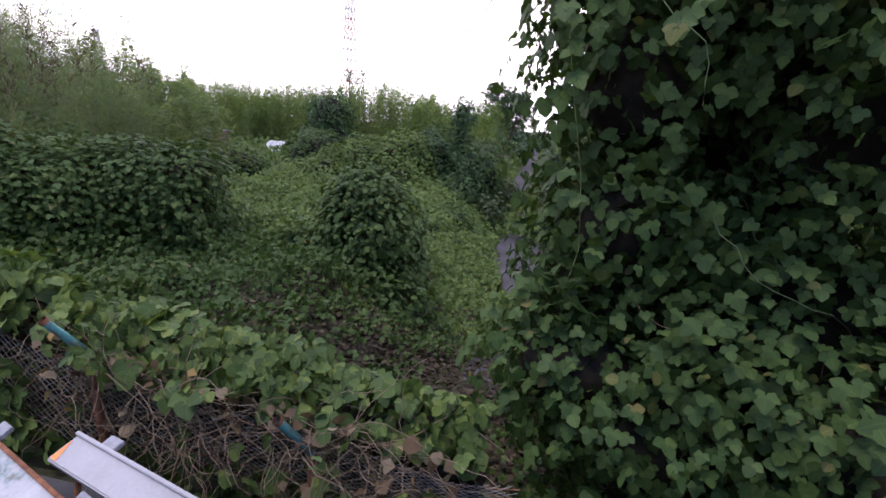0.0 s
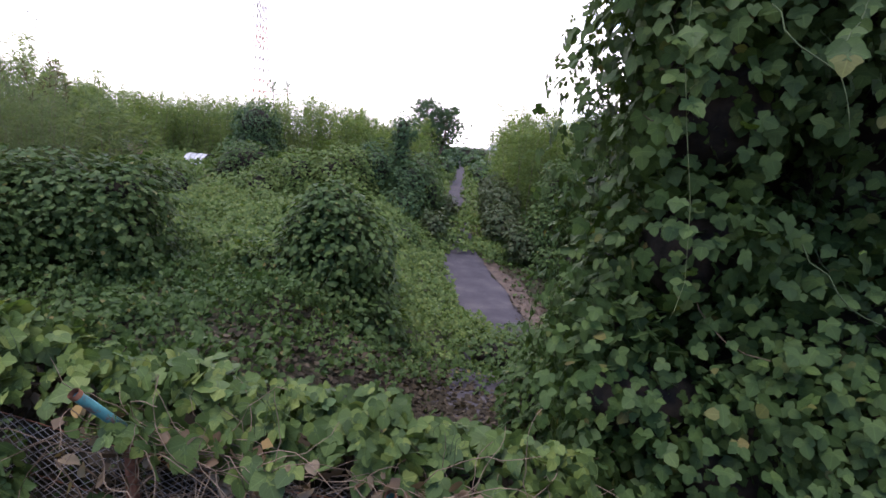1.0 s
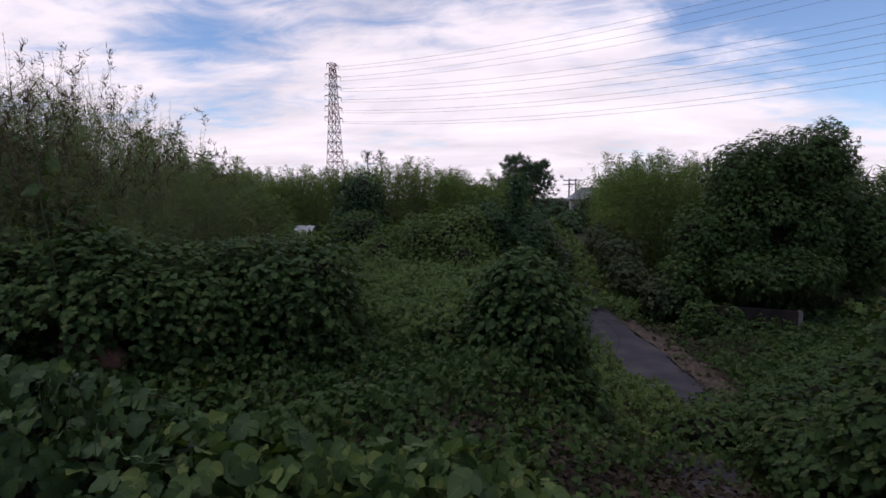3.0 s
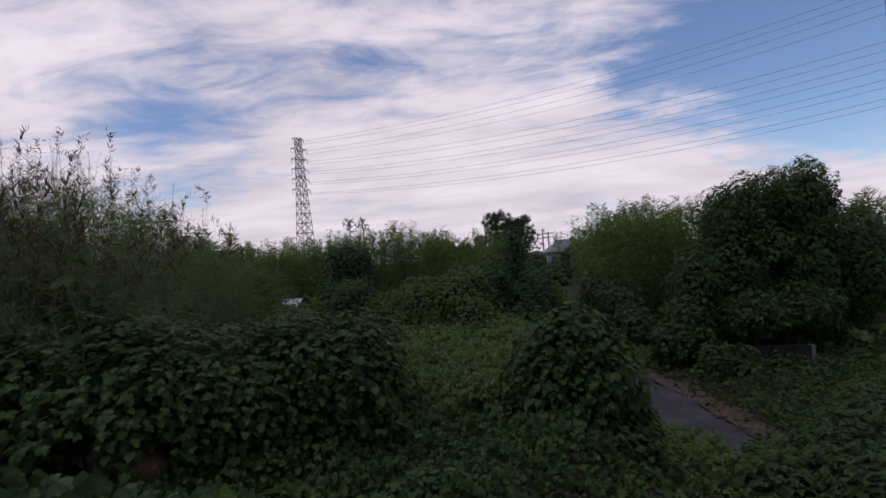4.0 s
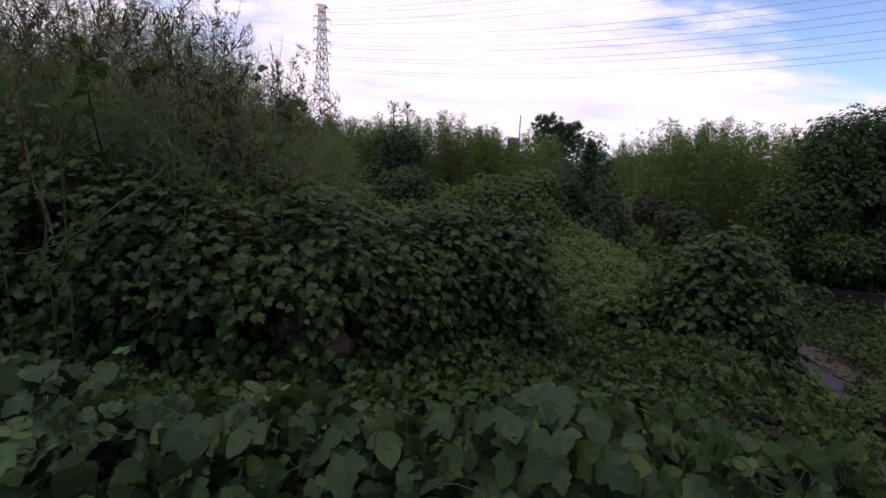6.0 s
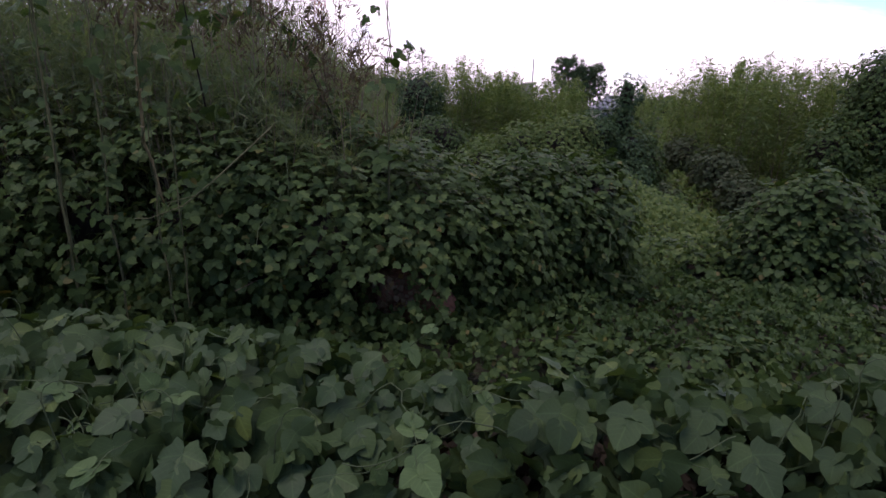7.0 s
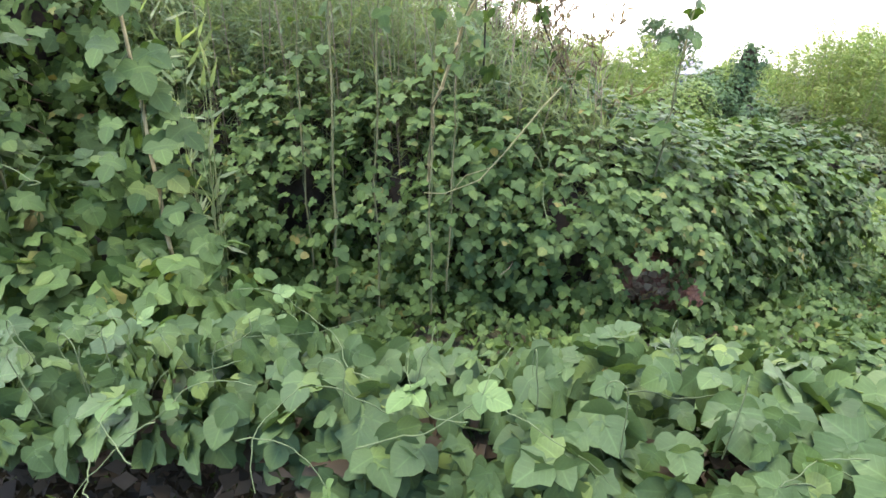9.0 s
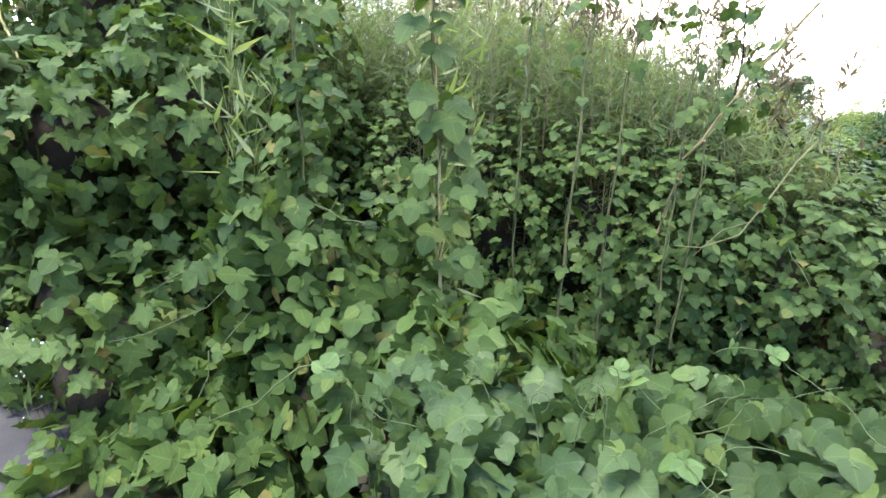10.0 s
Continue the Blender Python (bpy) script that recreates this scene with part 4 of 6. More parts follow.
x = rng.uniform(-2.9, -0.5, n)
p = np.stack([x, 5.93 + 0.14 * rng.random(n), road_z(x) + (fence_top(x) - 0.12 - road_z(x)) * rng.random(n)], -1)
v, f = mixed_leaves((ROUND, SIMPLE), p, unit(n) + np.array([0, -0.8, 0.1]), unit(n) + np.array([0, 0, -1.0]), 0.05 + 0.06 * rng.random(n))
part("dead_backing", v, f, DEAD_SHADE_LEAF, dead, "dead leaves behind the wire, coloured dark as shade", kind="stuff")

# ---- roadside boards ----


def board(x, y, z, turn, tilt, length, depth, label, corner):
    e = thing("barricade_board", x, y, z, label, "barricade")
    e.rotation_euler = (0, 0, radians(turn))
    bm = bmesh.new()
    bmesh.ops.create_cube(bm, size=1)
    for vv in bm.verts:
        vv.co = Vector((vv.co.x * length, vv.co.y * depth, vv.co.z * 0.03))
    bmesh.ops.bevel(bm, geom=bm.edges[:], offset=0.006, segments=2, affect="EDGES")
    bmesh.ops.rotate(bm, verts=bm.verts, cent=(0, 0, 0), matrix=Matrix.Rotation(radians(tilt), 3, "X"))
    me = bpy.data.meshes.new("panel"); bm.to_mesh(me); bm.free(); me.materials.append(WHITE_BOARD if corner else SCUFFED)
    pn = new("panel", me); pn.parent = e
    tm = Matrix.Rotation(radians(tilt), 4, "X")

    def flat(name, lo, hi, mat, lab=""):
        v, f = box_mesh(lo, hi, 0.003)
        v = np.array([(tm @ Vector(q))[:] for q in v])
        ob = mesh_object(name, v, f, mat, e, False)
        return tagged(ob, lab)
    flat("lip", (-length / 2, depth / 2 - 0.012, 0.012), (length / 2, depth / 2 + 0.004, 0.032), WHITE_BOARD if corner else RUST, "" if corner else "rusty upper edge")
    flat("bracket", (length / 2 - 0.09, depth / 2, -0.02), (length / 2 - 0.02, depth / 2 + 0.05, 0.0), GREY_SHEET, "grey steel bracket")
    flat("bracket", (-length / 2 + 0.12, depth / 2, -0.02), (-length / 2 + 0.2, depth / 2 + 0.06, 0.0), GREY_SHEET, "grey steel bracket")
    if corner:
        me = bpy.data.meshes.new("reflector")
        me.from_pydata([tuple(tm @ Vector(q)) for q in ((-length / 2 + 0.012, -depth / 2 + 0.01, 0.0172), (-length / 2 + 0.05, -depth / 2 + 0.01, 0.0172), (-length / 2 + 0.012, depth / 2 - 0.03, 0.0172),
                        (-length / 2 + 0.012, -depth / 2 + 0.01, 0.0155), (-length / 2 + 0.05, -depth / 2 + 0.01, 0.0155), (-length / 2 + 0.012, depth / 2 - 0.03, 0.0155))], [],
                       [(0, 1, 2), (5, 4, 3), (0, 3, 4, 1), (1, 4, 5, 2), (2, 5, 3, 0)])
        me.materials.append(ORANGE)
        r = new("reflector", me); r.parent = e; tagged(r, "orange reflective triangle")
    leg = -z + float(road_z(x))
    for sx in (-length / 2 + 0.16, length / 2 - 0.16):
        for sy in (-0.05, 0.05):
            v, f = tubes([np.array([(sx, sy * 0.6, -0.02), (sx, sy * 2.2, leg)])], 0.012, 8)
            mesh_object("leg", v, f, RUST, e)
    return e


board(-1.58, 5.17, 0.245, -17, 18, 1.1, 0.13, "white barricade board with an orange reflector on steel legs", True)
board(-2.20, 5.16, 0.20, -21, 30, 0.9, 0.16, "scuffed grey-white barricade board with rusty edges", False)

# ---- the smothered tree by the road ----
COLUMN = [(1.3, 7.55, 0.2, 1.75, 1.35, 1.5), (1.27, 7.6, 1.7, 1.55, 1.3, 1.4), (1.3, 7.55, 3.1, 1.6, 1.35, 1.4), (1.5, 7.7, 4.1, 1.4, 1.3, 1.0), (0.6, 7.1, 2.7, 1.15, 0.9, 1.3), (0.5, 6.75, -0.1, 0.95, 0.75, 0.75), (1.6, 6.5, 0.0, 1.3, 0.8, 0.85), (2.4, 7.5, 1.2, 0.9, 1.0, 1.5), (0.5, 8.3, -0.3, 0.7, 0.8, 1.0), (0.2, 7.6, 0.6, 0.75, 0.8, 0.8), (0.32, 7.5, 2.15, 0.84, 0.72, 1.4), (0.5, 6.9, 3.2, 0.75, 0.7, 1.2),
          (0.15, 6.85, 1.9, 0.66, 0.5, 0.75), (0.2, 6.95, 1.1, 0.62, 0.5, 0.6), (0.12, 6.8, 2.9, 0.6, 0.5, 0.8), (-0.02, 6.8, 0.2, 0.70, 0.5, 0.45), (0.1, 7.2, 0.5, 0.55, 0.5, 0.6)]
tree = draped("vine_covered_tree", "tall roadside tree smothered in hanging kudzu leaves", "tree", COLUMN, 0.060, 185, KUDZU, 300, (0.3, 5.6, 1.2), COLUMN_LEAF, depth=0.5, inner=0.5, bulge=0.24, k=2.2, core=1.0, fill=0.8, vines=40, seed=1.3, loose=0.32, up=0.15, gaps=0.12, hollows=[(0.55, 6.4, 1.55, 0.2), (0.62, 6.4, 1.25, 0.12), (1.15, 6.4, 1.65, 0.18), (1.5, 6.4, 1.05, 0.14)])
v, f = tubes([np.array([(1.5, 7.7, -1.3), (1.45, 7.65, 0.6), (1.55, 7.7, 2.4), (1.5, 7.6, 4.6)]), np.array([(1.45, 7.65, 0.8), (0.9, 7.3, 2.2), (0.6, 7.2, 3.4)]), np.array([(1.5, 7.7, 1.4), (2.4, 7.5, 2.6), (2.9, 7.4, 3.9)])], [0.16, 0.09, 0.09], 10, 0.5)
part("trunk", v, f, BARK, tree, "dark forked trunk")
# a few sprays that hang free against the sky
paths = [wander((0.15 + 0.6 * rng.random(), 6.5 + 0.5 * rng.random(), 2.2 + 1.6 * rng.random()), (-0.25 * rng.random(), -0.3, -1), 0.8 + 0.6 * rng.random(), 10, 0.13) for k in range(4)]
v, f = tubes(paths, 0.0035, 4, 0.6)
part("hanging_runner", v, f, GREEN_STEM, tree, "pale hanging runners", kind="stuff")
pp = np.concatenate([q[1:] for q in paths] + [np.array([-0.27, 6.26, 1.9]) + rng.normal(size=(16, 3)) * np.array([0.05, 0.02, 0.28])])
v, f = mixed_leaves((TRIO_ROUND, TRIO_LOBED), pp, unit(len(pp)) * 0.5 + np.array([-0.2, -0.8, 0.4]), unit(len(pp)) * 0.4 + np.array([0, 0, -1.0]), 0.045 + 0.035 * rng.random(len(pp)))
run = np.array([(-0.30, 6.3, 2.3), (-0.29, 6.28, 2.0), (-0.24, 6.28, 1.74), (-0.17, 6.27, 1.4), (-0.15, 6.27, 1.2), (-0.14, 6.26, 1.05), (-0.17, 6.25, 0.92), (-0.19, 6.24, 0.88)])
v2, f2 = tubes([run], 0.0022, 5, 0.5)
part("hanging_runner", v2, f2, GRASS_STEM, tree, "pale hanging runner")
part("hanging_leaves", v, f, KUDZU, tree, "lighter young leaves on runners", kind="stuff")

# ---- the long vine hedge and the cone bush ----
HEDGE = [(-5.8, 11.0, 0.17, 0.72, 0.95, 0.88), (-6.4, 10.6, 0.19, 0.9, 1.05, 0.92), (-7.0, 10.0, 0.17, 0.95, 1.1, 0.95), (-7.6, 9.5, 0.28, 0.95, 1.1, 1.0), (-8.2, 9.25, 0.33, 0.9, 1.1, 1.05), (-8.8, 9.3, 0.4, 0.9, 1.15, 1.1),
         (-9.5, 9.4, 0.51, 0.95, 1.2, 1.15), (-10.3, 9.45, 0.56, 1.0, 1.25, 1.2), (-11.2, 9.4, 0.61, 1.1, 1.3, 1.3), (-12.3, 9.2, 0.66, 1.2, 1.4, 1.5), (-6.0, 10.75, 0.32, 0.82, 0.85, 0.58), (-6.8, 10.2, 0.34, 0.8, 0.9, 0.58),
         (-7.6, 9.6, 0.5, 0.8, 0.95, 0.6), (-5.66, 10.8, 0.62, 0.40, 0.7, 0.50), (-5.6, 10.75, 0.1, 0.42, 0.7, 0.6), (-6.35, 10.6, 0.58, 0.6, 0.85, 0.58), (-5.75, 10.9, -0.42, 0.75, 0.9, 0.6), (-6.9, 11.2, -0.22, 1.2, 1.0, 1.0), (-8.3, 10.8, -0.06, 1.3, 1.0, 1.3), (-9.2, 9.7, 0.97, 0.7, 0.7, 0.75), (-8.7, 10.0, 1.2, 0.5, 0.5, 0.6),
         (-9.7, 10.0, 1.2, 0.8, 0.7, 0.85), (-8.35, 9.6, 1.08, 0.5, 0.6, 0.6), (-8.95, 9.6, 1.12, 0.55, 0.6, 0.64), (-7.85, 9.5, 0.85, 0.4, 0.6, 0.5), (-10.5, 10.0, 1.35, 0.8, 0.7, 0.95)]
draped("vine_hedge", "long thicket blanketed in dark green lobed kudzu leaves", "hedge", HEDGE, 0.057, 215, KUDZU, 300, (-8.3, 7.9, 0.8), MEDIUM, 0.34, gaps=0.42, inner=0.28, bulge=0.15, k=2.3, core=0.5, vines=30, seed=2.2, loose=0.3, hollows=[(-7.56, 8.5, 0.24, 0.21), (-8.05, 8.3, 0.3, 0.14), (-7.05, 8.8, 0.16, 0.13), (-9.5, 8.2, 0.95, 0.26), (-9.6, 8.2, 0.42, 0.2), (-10.0, 8.2, 0.7, 0.2)])
hl = thing("bare_earth", -7.5, 8.85, -0.2, "reddish bare earth and dead leaves in a hollow of the hedge", "earth", kind="stuff")
v, f = core_mesh([(-7.56, 9.0, 0.08, 0.34, 0.24, 0.22), (-7.4, 8.95, -0.02, 0.36, 0.22, 0.16)], 0.0, 1.0)
part("soil", v, f, EARTH, hl, kind="stuff")
d = unit(560)
d[:, 1] = -np.abs(d[:, 1])
q = np.array([-7.54, 8.98, 0.06]) + d * np.array([0.38, 0.27, 0.22])
v, f = leaves_mesh(SIMPLE, q, d + 0.6 * unit(560), unit(560), 0.03 + 0.05 * rng.random(560))
part("dead_leaves", v, f, DRY_LEAF, hl, kind="stuff")
CONE = [(-3.0, 11.65, -0.8, 1.02, 1.0, 0.85), (-2.95, 11.6, -0.15, 0.92, 0.86, 0.78), (-2.95, 11.5, 0.28, 0.64, 0.62, 0.62), (-3.0, 11.45, 0.6, 0.38, 0.38, 0.36)]
draped("vine_cone_bush", "cone-shaped bush fully draped in kudzu", "bush", CONE, 0.062, 330, KUDZU, 300, (-3.0, 10.7, 0.2), LITE, 0.26, gaps=0.25, bulge=0.13, k=2.6, core=0.34, vines=8, seed=3.1, loose=0.3)
draped("low_vine_mound", "low kudzu mound joining the cone bush", "bush", [(-4.1, 12.2, -0.75, 1.0, 0.8, 0.62), (-4.9, 12.9, -0.8, 1.0, 0.9, 0.6), (-2.45, 11.2, -1.2, 0.6, 0.7, 0.5)], 0.07, 200, KUDZU, shapes=LITE, seed=3.7)
draped("low_vine_mound", "small green mound in front of the hedge", "bush", [(-4.9, 9.0, -0.65, 0.7, 0.5, 0.42), (-5.9, 8.6, -0.6, 0.6, 0.5, 0.35)], 0.068, 200, KUDZU, shapes=LITE, seed=3.9)
draped("low_vine_mound", "vine mound at the foot of the roadside tree", "bush", [(0.35, 9.4, -1.3, 0.8, 0.8, 0.6), (0.9, 10.6, -1.5, 1.1, 1.0, 0.6), (0.3, 8.9, -0.6, 0.55, 0.6, 0.8), (0.95, 9.5, 0.0, 0.72, 0.7, 0.85), (0.55, 9.35, -0.6, 0.75, 0.7, 0.8)], 0.07, 200, KUDZU, shapes=LITE, seed=4.9)
draped("low_vine_mound", "rounded weed mound beside the lane", "bush", [(1.7, 12.6, -1.7, 1.2, 1.0, 0.65), (3.4, 14.0, -1.7, 1.6, 1.2, 0.7), (3.5, 15.9, -2.1, 1.2, 0.9, 0.38), (3.0, 17.0, -2.05, 0.5, 0.35, 0.32), (1.6, 18.3, -1.5, 0.35, 0.4, 0.5), (2.5, 18.4, -1.95, 0.6, 0.35, 0.42), (3.7, 18.3, -2.05, 0.6, 0.4, 0.36), (1.3, 13.5, -1.95, 0.75, 0.55, 0.42), (0.5, 12.9, -2.0, 0.8, 0.6, 0.38), (-0.2, 11.9, -1.78, 0.75, 0.6, 0.42), (0.9, 11.7, -1.65, 0.9, 0.7, 0.5), (2.0, 11.6, -1.5, 0.9, 0.8, 0.52), (2.5, 18.62, -1.55, 0.5, 0.25, 0.36), (3.35, 18.55, -1.75, 0.45, 0.25, 0.3)], 0.07, 210, KUDZU, seed=5.3, shapes=(TRIO_SIMPLE,))

# ---- reeds behind the hedge ----


def reed_stand(name, label, count, x0, x1, y0, y1, top, seed, lush=100, body=0.84):
    e = thing(name, (x0 + x1) / 2, (y0 + y1) / 2, float(ground_z((x0 + x1) / 2, (y0 + y1) / 2)), label, "reeds", kind="stuff")
    stems, lp, ln, lt, ls, pp, pn, pt = [], [], [], [], [], [], [], []
    for k in range(count):
        x, y = rng.uniform(x0, x1), rng.uniform(y0, y1)
        z0 = float(ground_z(x, y))
        h = top(x) * (0.70 + 0.34 * rng.random() ** 1.4) - z0
        lean = rng.normal(size=2) * 0.07
        w = np.linspace(0, 1, 6)
        st = np.stack([x + lean[0] * h * w ** 1.8, y + lean[1] * h * w ** 1.8, z0 + h * w], -1)
        stems.append(st)
        m = lush
        t = 0.15 + 0.85 * rng.random(m) ** 1.15
        base = np.stack([np.interp(t, w, st[:, i]) for i in range(3)], -1)
        az = rng.random(m) * 2 * math.pi
        d = np.stack([np.cos(az), np.sin(az), 1.5 - 1.3 * rng.random(m)], -1)
        lp.append(base); lt.append(d); ln.append(np.stack([-np.cos(az) * 0.6, -np.sin(az) * 0.6, np.ones(m)], -1) + rng.normal(size=(m, 3)) * 0.4); ls.append(0.08 + 0.15 * rng.random(m) * (1.1 - 0.5 * t))
        if rng.random() < 0.34:
            q = 30
            w2, bend = rng.random(q), 0.18 * rng.normal() + 0.06
            b = st[-1] + np.stack([rng.normal(size=q) * 0.018 + bend * w2 ** 2, rng.normal(size=q) * 0.018, 0.42 * w2 - 0.25 * abs(bend) * w2 ** 3 - 0.06], -1)
            pp.append(b); pt.append(np.stack([rng.normal(size=q) * 0.5 + lean[0] * 3, rng.normal(size=q) * 0.5, 0.7 + 0 * b[:, 0]], -1)); pn.append(unit(q))
    v, f = tubes(stems, 0.007, 4, 0.35)
    part("cane", v, f, CANE, e, "thin straw-brown canes", kind="stuff")
    P, T, N, S = map(np.concatenate, (lp, lt, ln, ls))
    v, f = leaves_mesh(FINE_BLADE, P, N, T, S * 0.82)
    part("blades", v, f, REED_LEAF, e, "long narrow blades", kind="stuff")
    m = count * 240
    fx, fy = rng.uniform(x0, x1, m), rng.uniform(y0, y1, m)
    fz = ground_z(fx, fy) + (np.array([top(q) for q in fx]) * body - ground_z(fx, fy)) * rng.random(m) ** 0.7 * (0.86 + 0.14 * lump(np.stack([fx, fy, 0 * fx], -1), 2.2, seed))
    d = np.stack([rng.normal(size=m), rng.normal(size=m), 0.9 + 0.5 * rng.normal(size=m)], -1)
    v, f = leaves_mesh(FINE_BLADE, np.stack([fx, fy, fz], -1), unit(m) + np.array([0, -0.4, 0.3]), d, 0.08 + 0.10 * rng.random(m))
    part("undergrowth", v, f, REED_LEAF, e, "dense narrow green foliage", kind="stuff")
    P, T, N = map(np.concatenate, (pp, pt, pn))
    v, f = leaves_mesh(BLADE, P, N, T, 0.07 + 0.08 * rng.random(len(P)))
    part("plume", v, f, PLUME, e, "brownish feathery seed heads", kind="stuff")
    return e


reed_stand("reed_stand", "tall dense reeds with brownish plumes behind the hedge", 680, -14.0, -7.9, 8.8, 11.4, lambda x: np.interp(x, [-14, -11, -9.7, -9.2, -8.7, -8.3, -7.9], [4.0, 3.4, 2.9, 2.7, 2.35, 2.0, 1.7]), 1)
reed_stand("reed_stand", "reeds thinning out towards the end of the hedge", 260, -12.6, -8.6, 10.9, 14.2, lambda x: np.interp(x, [-12.6, -11.1, -10.0, -9.2, -8.6], [4.4, 4.1, 3.6, 2.75, 2.1]), 2, body=0.98)

# ---- vines and canes at the road corner ----
draped("vine_bush", "tall bush hung with dark blue-green kudzu", "bush", [(-11.8, 7.2, 0.35, 0.55, 0.5, 0.72), (-11.75, 6.75, 0.2, 0.42, 0.38, 0.5), (-12.25, 6.72, 0.35, 0.45, 0.36, 0.5), (-11.75, 6.42, 0.14, 0.42, 0.26, 0.38), (-12.35, 6.5, 0.22, 0.4, 0.26, 0.4), (-12.3, 7.15, 0.45, 0.6, 0.5, 0.72), (-13.6, 8.6, 2.9, 1.2, 0.8, 1.1), (-13.1, 7.2, 0.4, 0.6, 0.5, 0.75), (-12.5, 7.0, 1.35, 0.7, 0.55, 0.6), (-13.2, 6.9, 1.2, 0.8, 0.6, 0.9), (-11.9, 7.4, 1.35, 0.55, 0.6, 0.8), (-12.6, 7.6, 0.7, 0.9, 0.75, 1.3), (-12.9, 7.9, 2.0, 1.0, 0.8, 1.2), (-12.0, 7.9, 0.4, 0.7, 0.6, 0.9), (-13.8, 7.8, 0.9, 0.9, 0.8, 1.5), (-12.2, 8.4, 1.6, 0.9, 0.8, 1.2)], 0.084, 125, KUDZU, 200, (-12.0, 6.6, 1.0), MEDIUM, depth=0.35, inner=0.25, core=0.7, up=0.1, vines=20, seed=6.1)
draped("vine_mound", "sloping mound of broad kudzu leaves at the kerb", "bush", [(-10.35, 6.75, 0.15, 0.6, 0.6, 0.65), (-10.55, 6.95, 0.55, 0.42, 0.42, 0.55), (-10.75, 6.65, 0.0, 0.5, 0.55, 0.5), (-9.85, 6.75, 0.25, 0.5, 0.5, 0.55), (-11.1, 6.95, 0.1, 0.38, 0.45, 0.45), (-10.88, 6.8, 0.8, 0.27, 0.28, 0.5), (-10.7, 6.78, 0.55, 0.36, 0.34, 0.5)], 0.084, 150, KUDZU, 280, (-10.5, 6.2, 0.7), up=-0.1, loose=0.45, depth=0.25, vines=16, seed=6.6)


def climbing_cane(points, label, leaves, mat, radius=0.007, size=0.05, spread=0.13):
    """A cane through the given places, hung with climbing leaves."""
    pts = np.array(points, float)
    e = thing("climbing_cane", pts[0, 0], pts[0, 1], pts[0, 2], label, "cane", "canes with climbing vines")
    w = np.linspace(0, 1, 12)
    st = np.stack([np.interp(w, np.linspace(0, 1, len(pts)), pts[:, i]) for i in range(3)], -1)
    st[1:-1] += rng.normal(size=(10, 3)) * np.array([0.008, 0.008, 0.0])
    v, f = tubes([st], radius, 8, 0.55)
    part("stalk", v, f, mat, e, "straw-coloured stalk" if mat is STRAW else "grey-green stalk")
    for k in range(1, 11, 2):
        p = st[k]
        v, f = tubes([np.array([p - (0, 0, 0.006), p + (0, 0, 0.006)])], radius * 1.2, 8)
        part("node", v, f, mat, e)
    if leaves:
        t = 0.05 + 0.95 * rng.random(leaves)
        p = np.stack([np.interp(t, w, st[:, i]) for i in range(3)], -1)
        az = rng.random(leaves) * 2 * math.pi
        o = np.stack([np.cos(az), np.sin(az), 0.2 + 0 * az], -1)
        p = p + o * (0.02 + spread * rng.random(leaves)[:, None])
        nn = o * 0.5 + np.array([0, -0.5, 0.5]) + rng.normal(size=p.shape) * 0.3
        tp = o * 0.5 + np.array([0, 0, -0.8])
        leaf_parts(e, KUDZU, p, nn, tp, size * (0.7 + 0.7 * rng.random(leaves)))
    # the twining stem round it
    a = np.linspace(0, 9 * math.pi, 40)
    c = np.stack([np.interp(np.linspace(0, 1, 40), w, st[:, i]) for i in range(3)], -1)
    v, f = tubes([c + 0.016 * np.stack([np.cos(a), np.sin(a), 0 * a], -1)], 0.003, 4)
    part("twining_stem", v, f, GREEN_STEM, e, "thin green twining stem")
    return e


def grass_tuft(x, y, z0, top, count, label):
    e = thing("grass_tuft", x, y, z0, label, "grass", kind="stuff")
    stems, P, D = [], [], []
    for k in range(count):
        w = np.linspace(0, 1, 7)
        dx, dy = rng.normal() * 0.13, rng.normal() * 0.08
        h = (top - z0) * (0.7 + 0.35 * rng.random())
        st = np.stack([x + rng.normal() * 0.05 + dx * w ** 1.6, y + rng.normal() * 0.05 + dy * w ** 1.6, z0 + h * w], -1)
        stems.append(st)
        for j in range(9):
            q = 0.2 + 0.8 * rng.random()
            P.append([np.interp(q, w, st[:, i]) for i in range(3)])
            D.append([rng.normal(), rng.normal() * 0.7, 1.1])
    v, f = tubes(stems, 0.0028, 4, 0.4)
    part("stem", v, f, GRASS_STEM, e, "pale green grass stems", kind="stuff")
    P, D = np.array(P), np.array(D)
    v, f = leaves_mesh(BLADE, P, unit(len(P)), D, 0.10 + 0.12 * rng.random(len(P)))
    part("blade", v, f, REED_LEAF, e, kind="stuff")


grass_tuft(-11.02, 6.9, 0.75, 2.2, 11, "tuft of tall pale green grass among the kudzu")
grass_tuft(-10.2, 7.55, 0.1, 2.4, 12, "thin tall grass stems beside a straw cane")
e = thing("wild_flowers", -11.9, 6.3, 0.05, "tiny white wild flowers among vine leaves", "flowers", kind="stuff")
n = 26
c_ = np.stack([-12.0 + 0.16 * rng.normal(size=n), 6.2 + 0.04 * rng.normal(size=n), 0.34 + 0.1 * rng.normal(size=n)], -1)
q = np.repeat(c_, 5, 0)
az = np.tile(np.arange(5) * 2 * math.pi / 5, n)
v, f = leaves_mesh(SIMPLE, q, np.stack([0 * az, -0.8 + 0 * az, 0.5 + 0 * az], -1), np.stack([np.cos(az), 0.3 * np.sin(az), np.sin(az)], -1), np.full(len(q), 0.007))
part("petals", v, f, VINYL, e, "white petals", kind="stuff")
v, f = tubes([np.array([p + (0, 0.01, 0), p + (0.01, 0.03, -0.12), p + (0.02, 0.06, -0.3)]) for p in c_], 0.0012, 4)
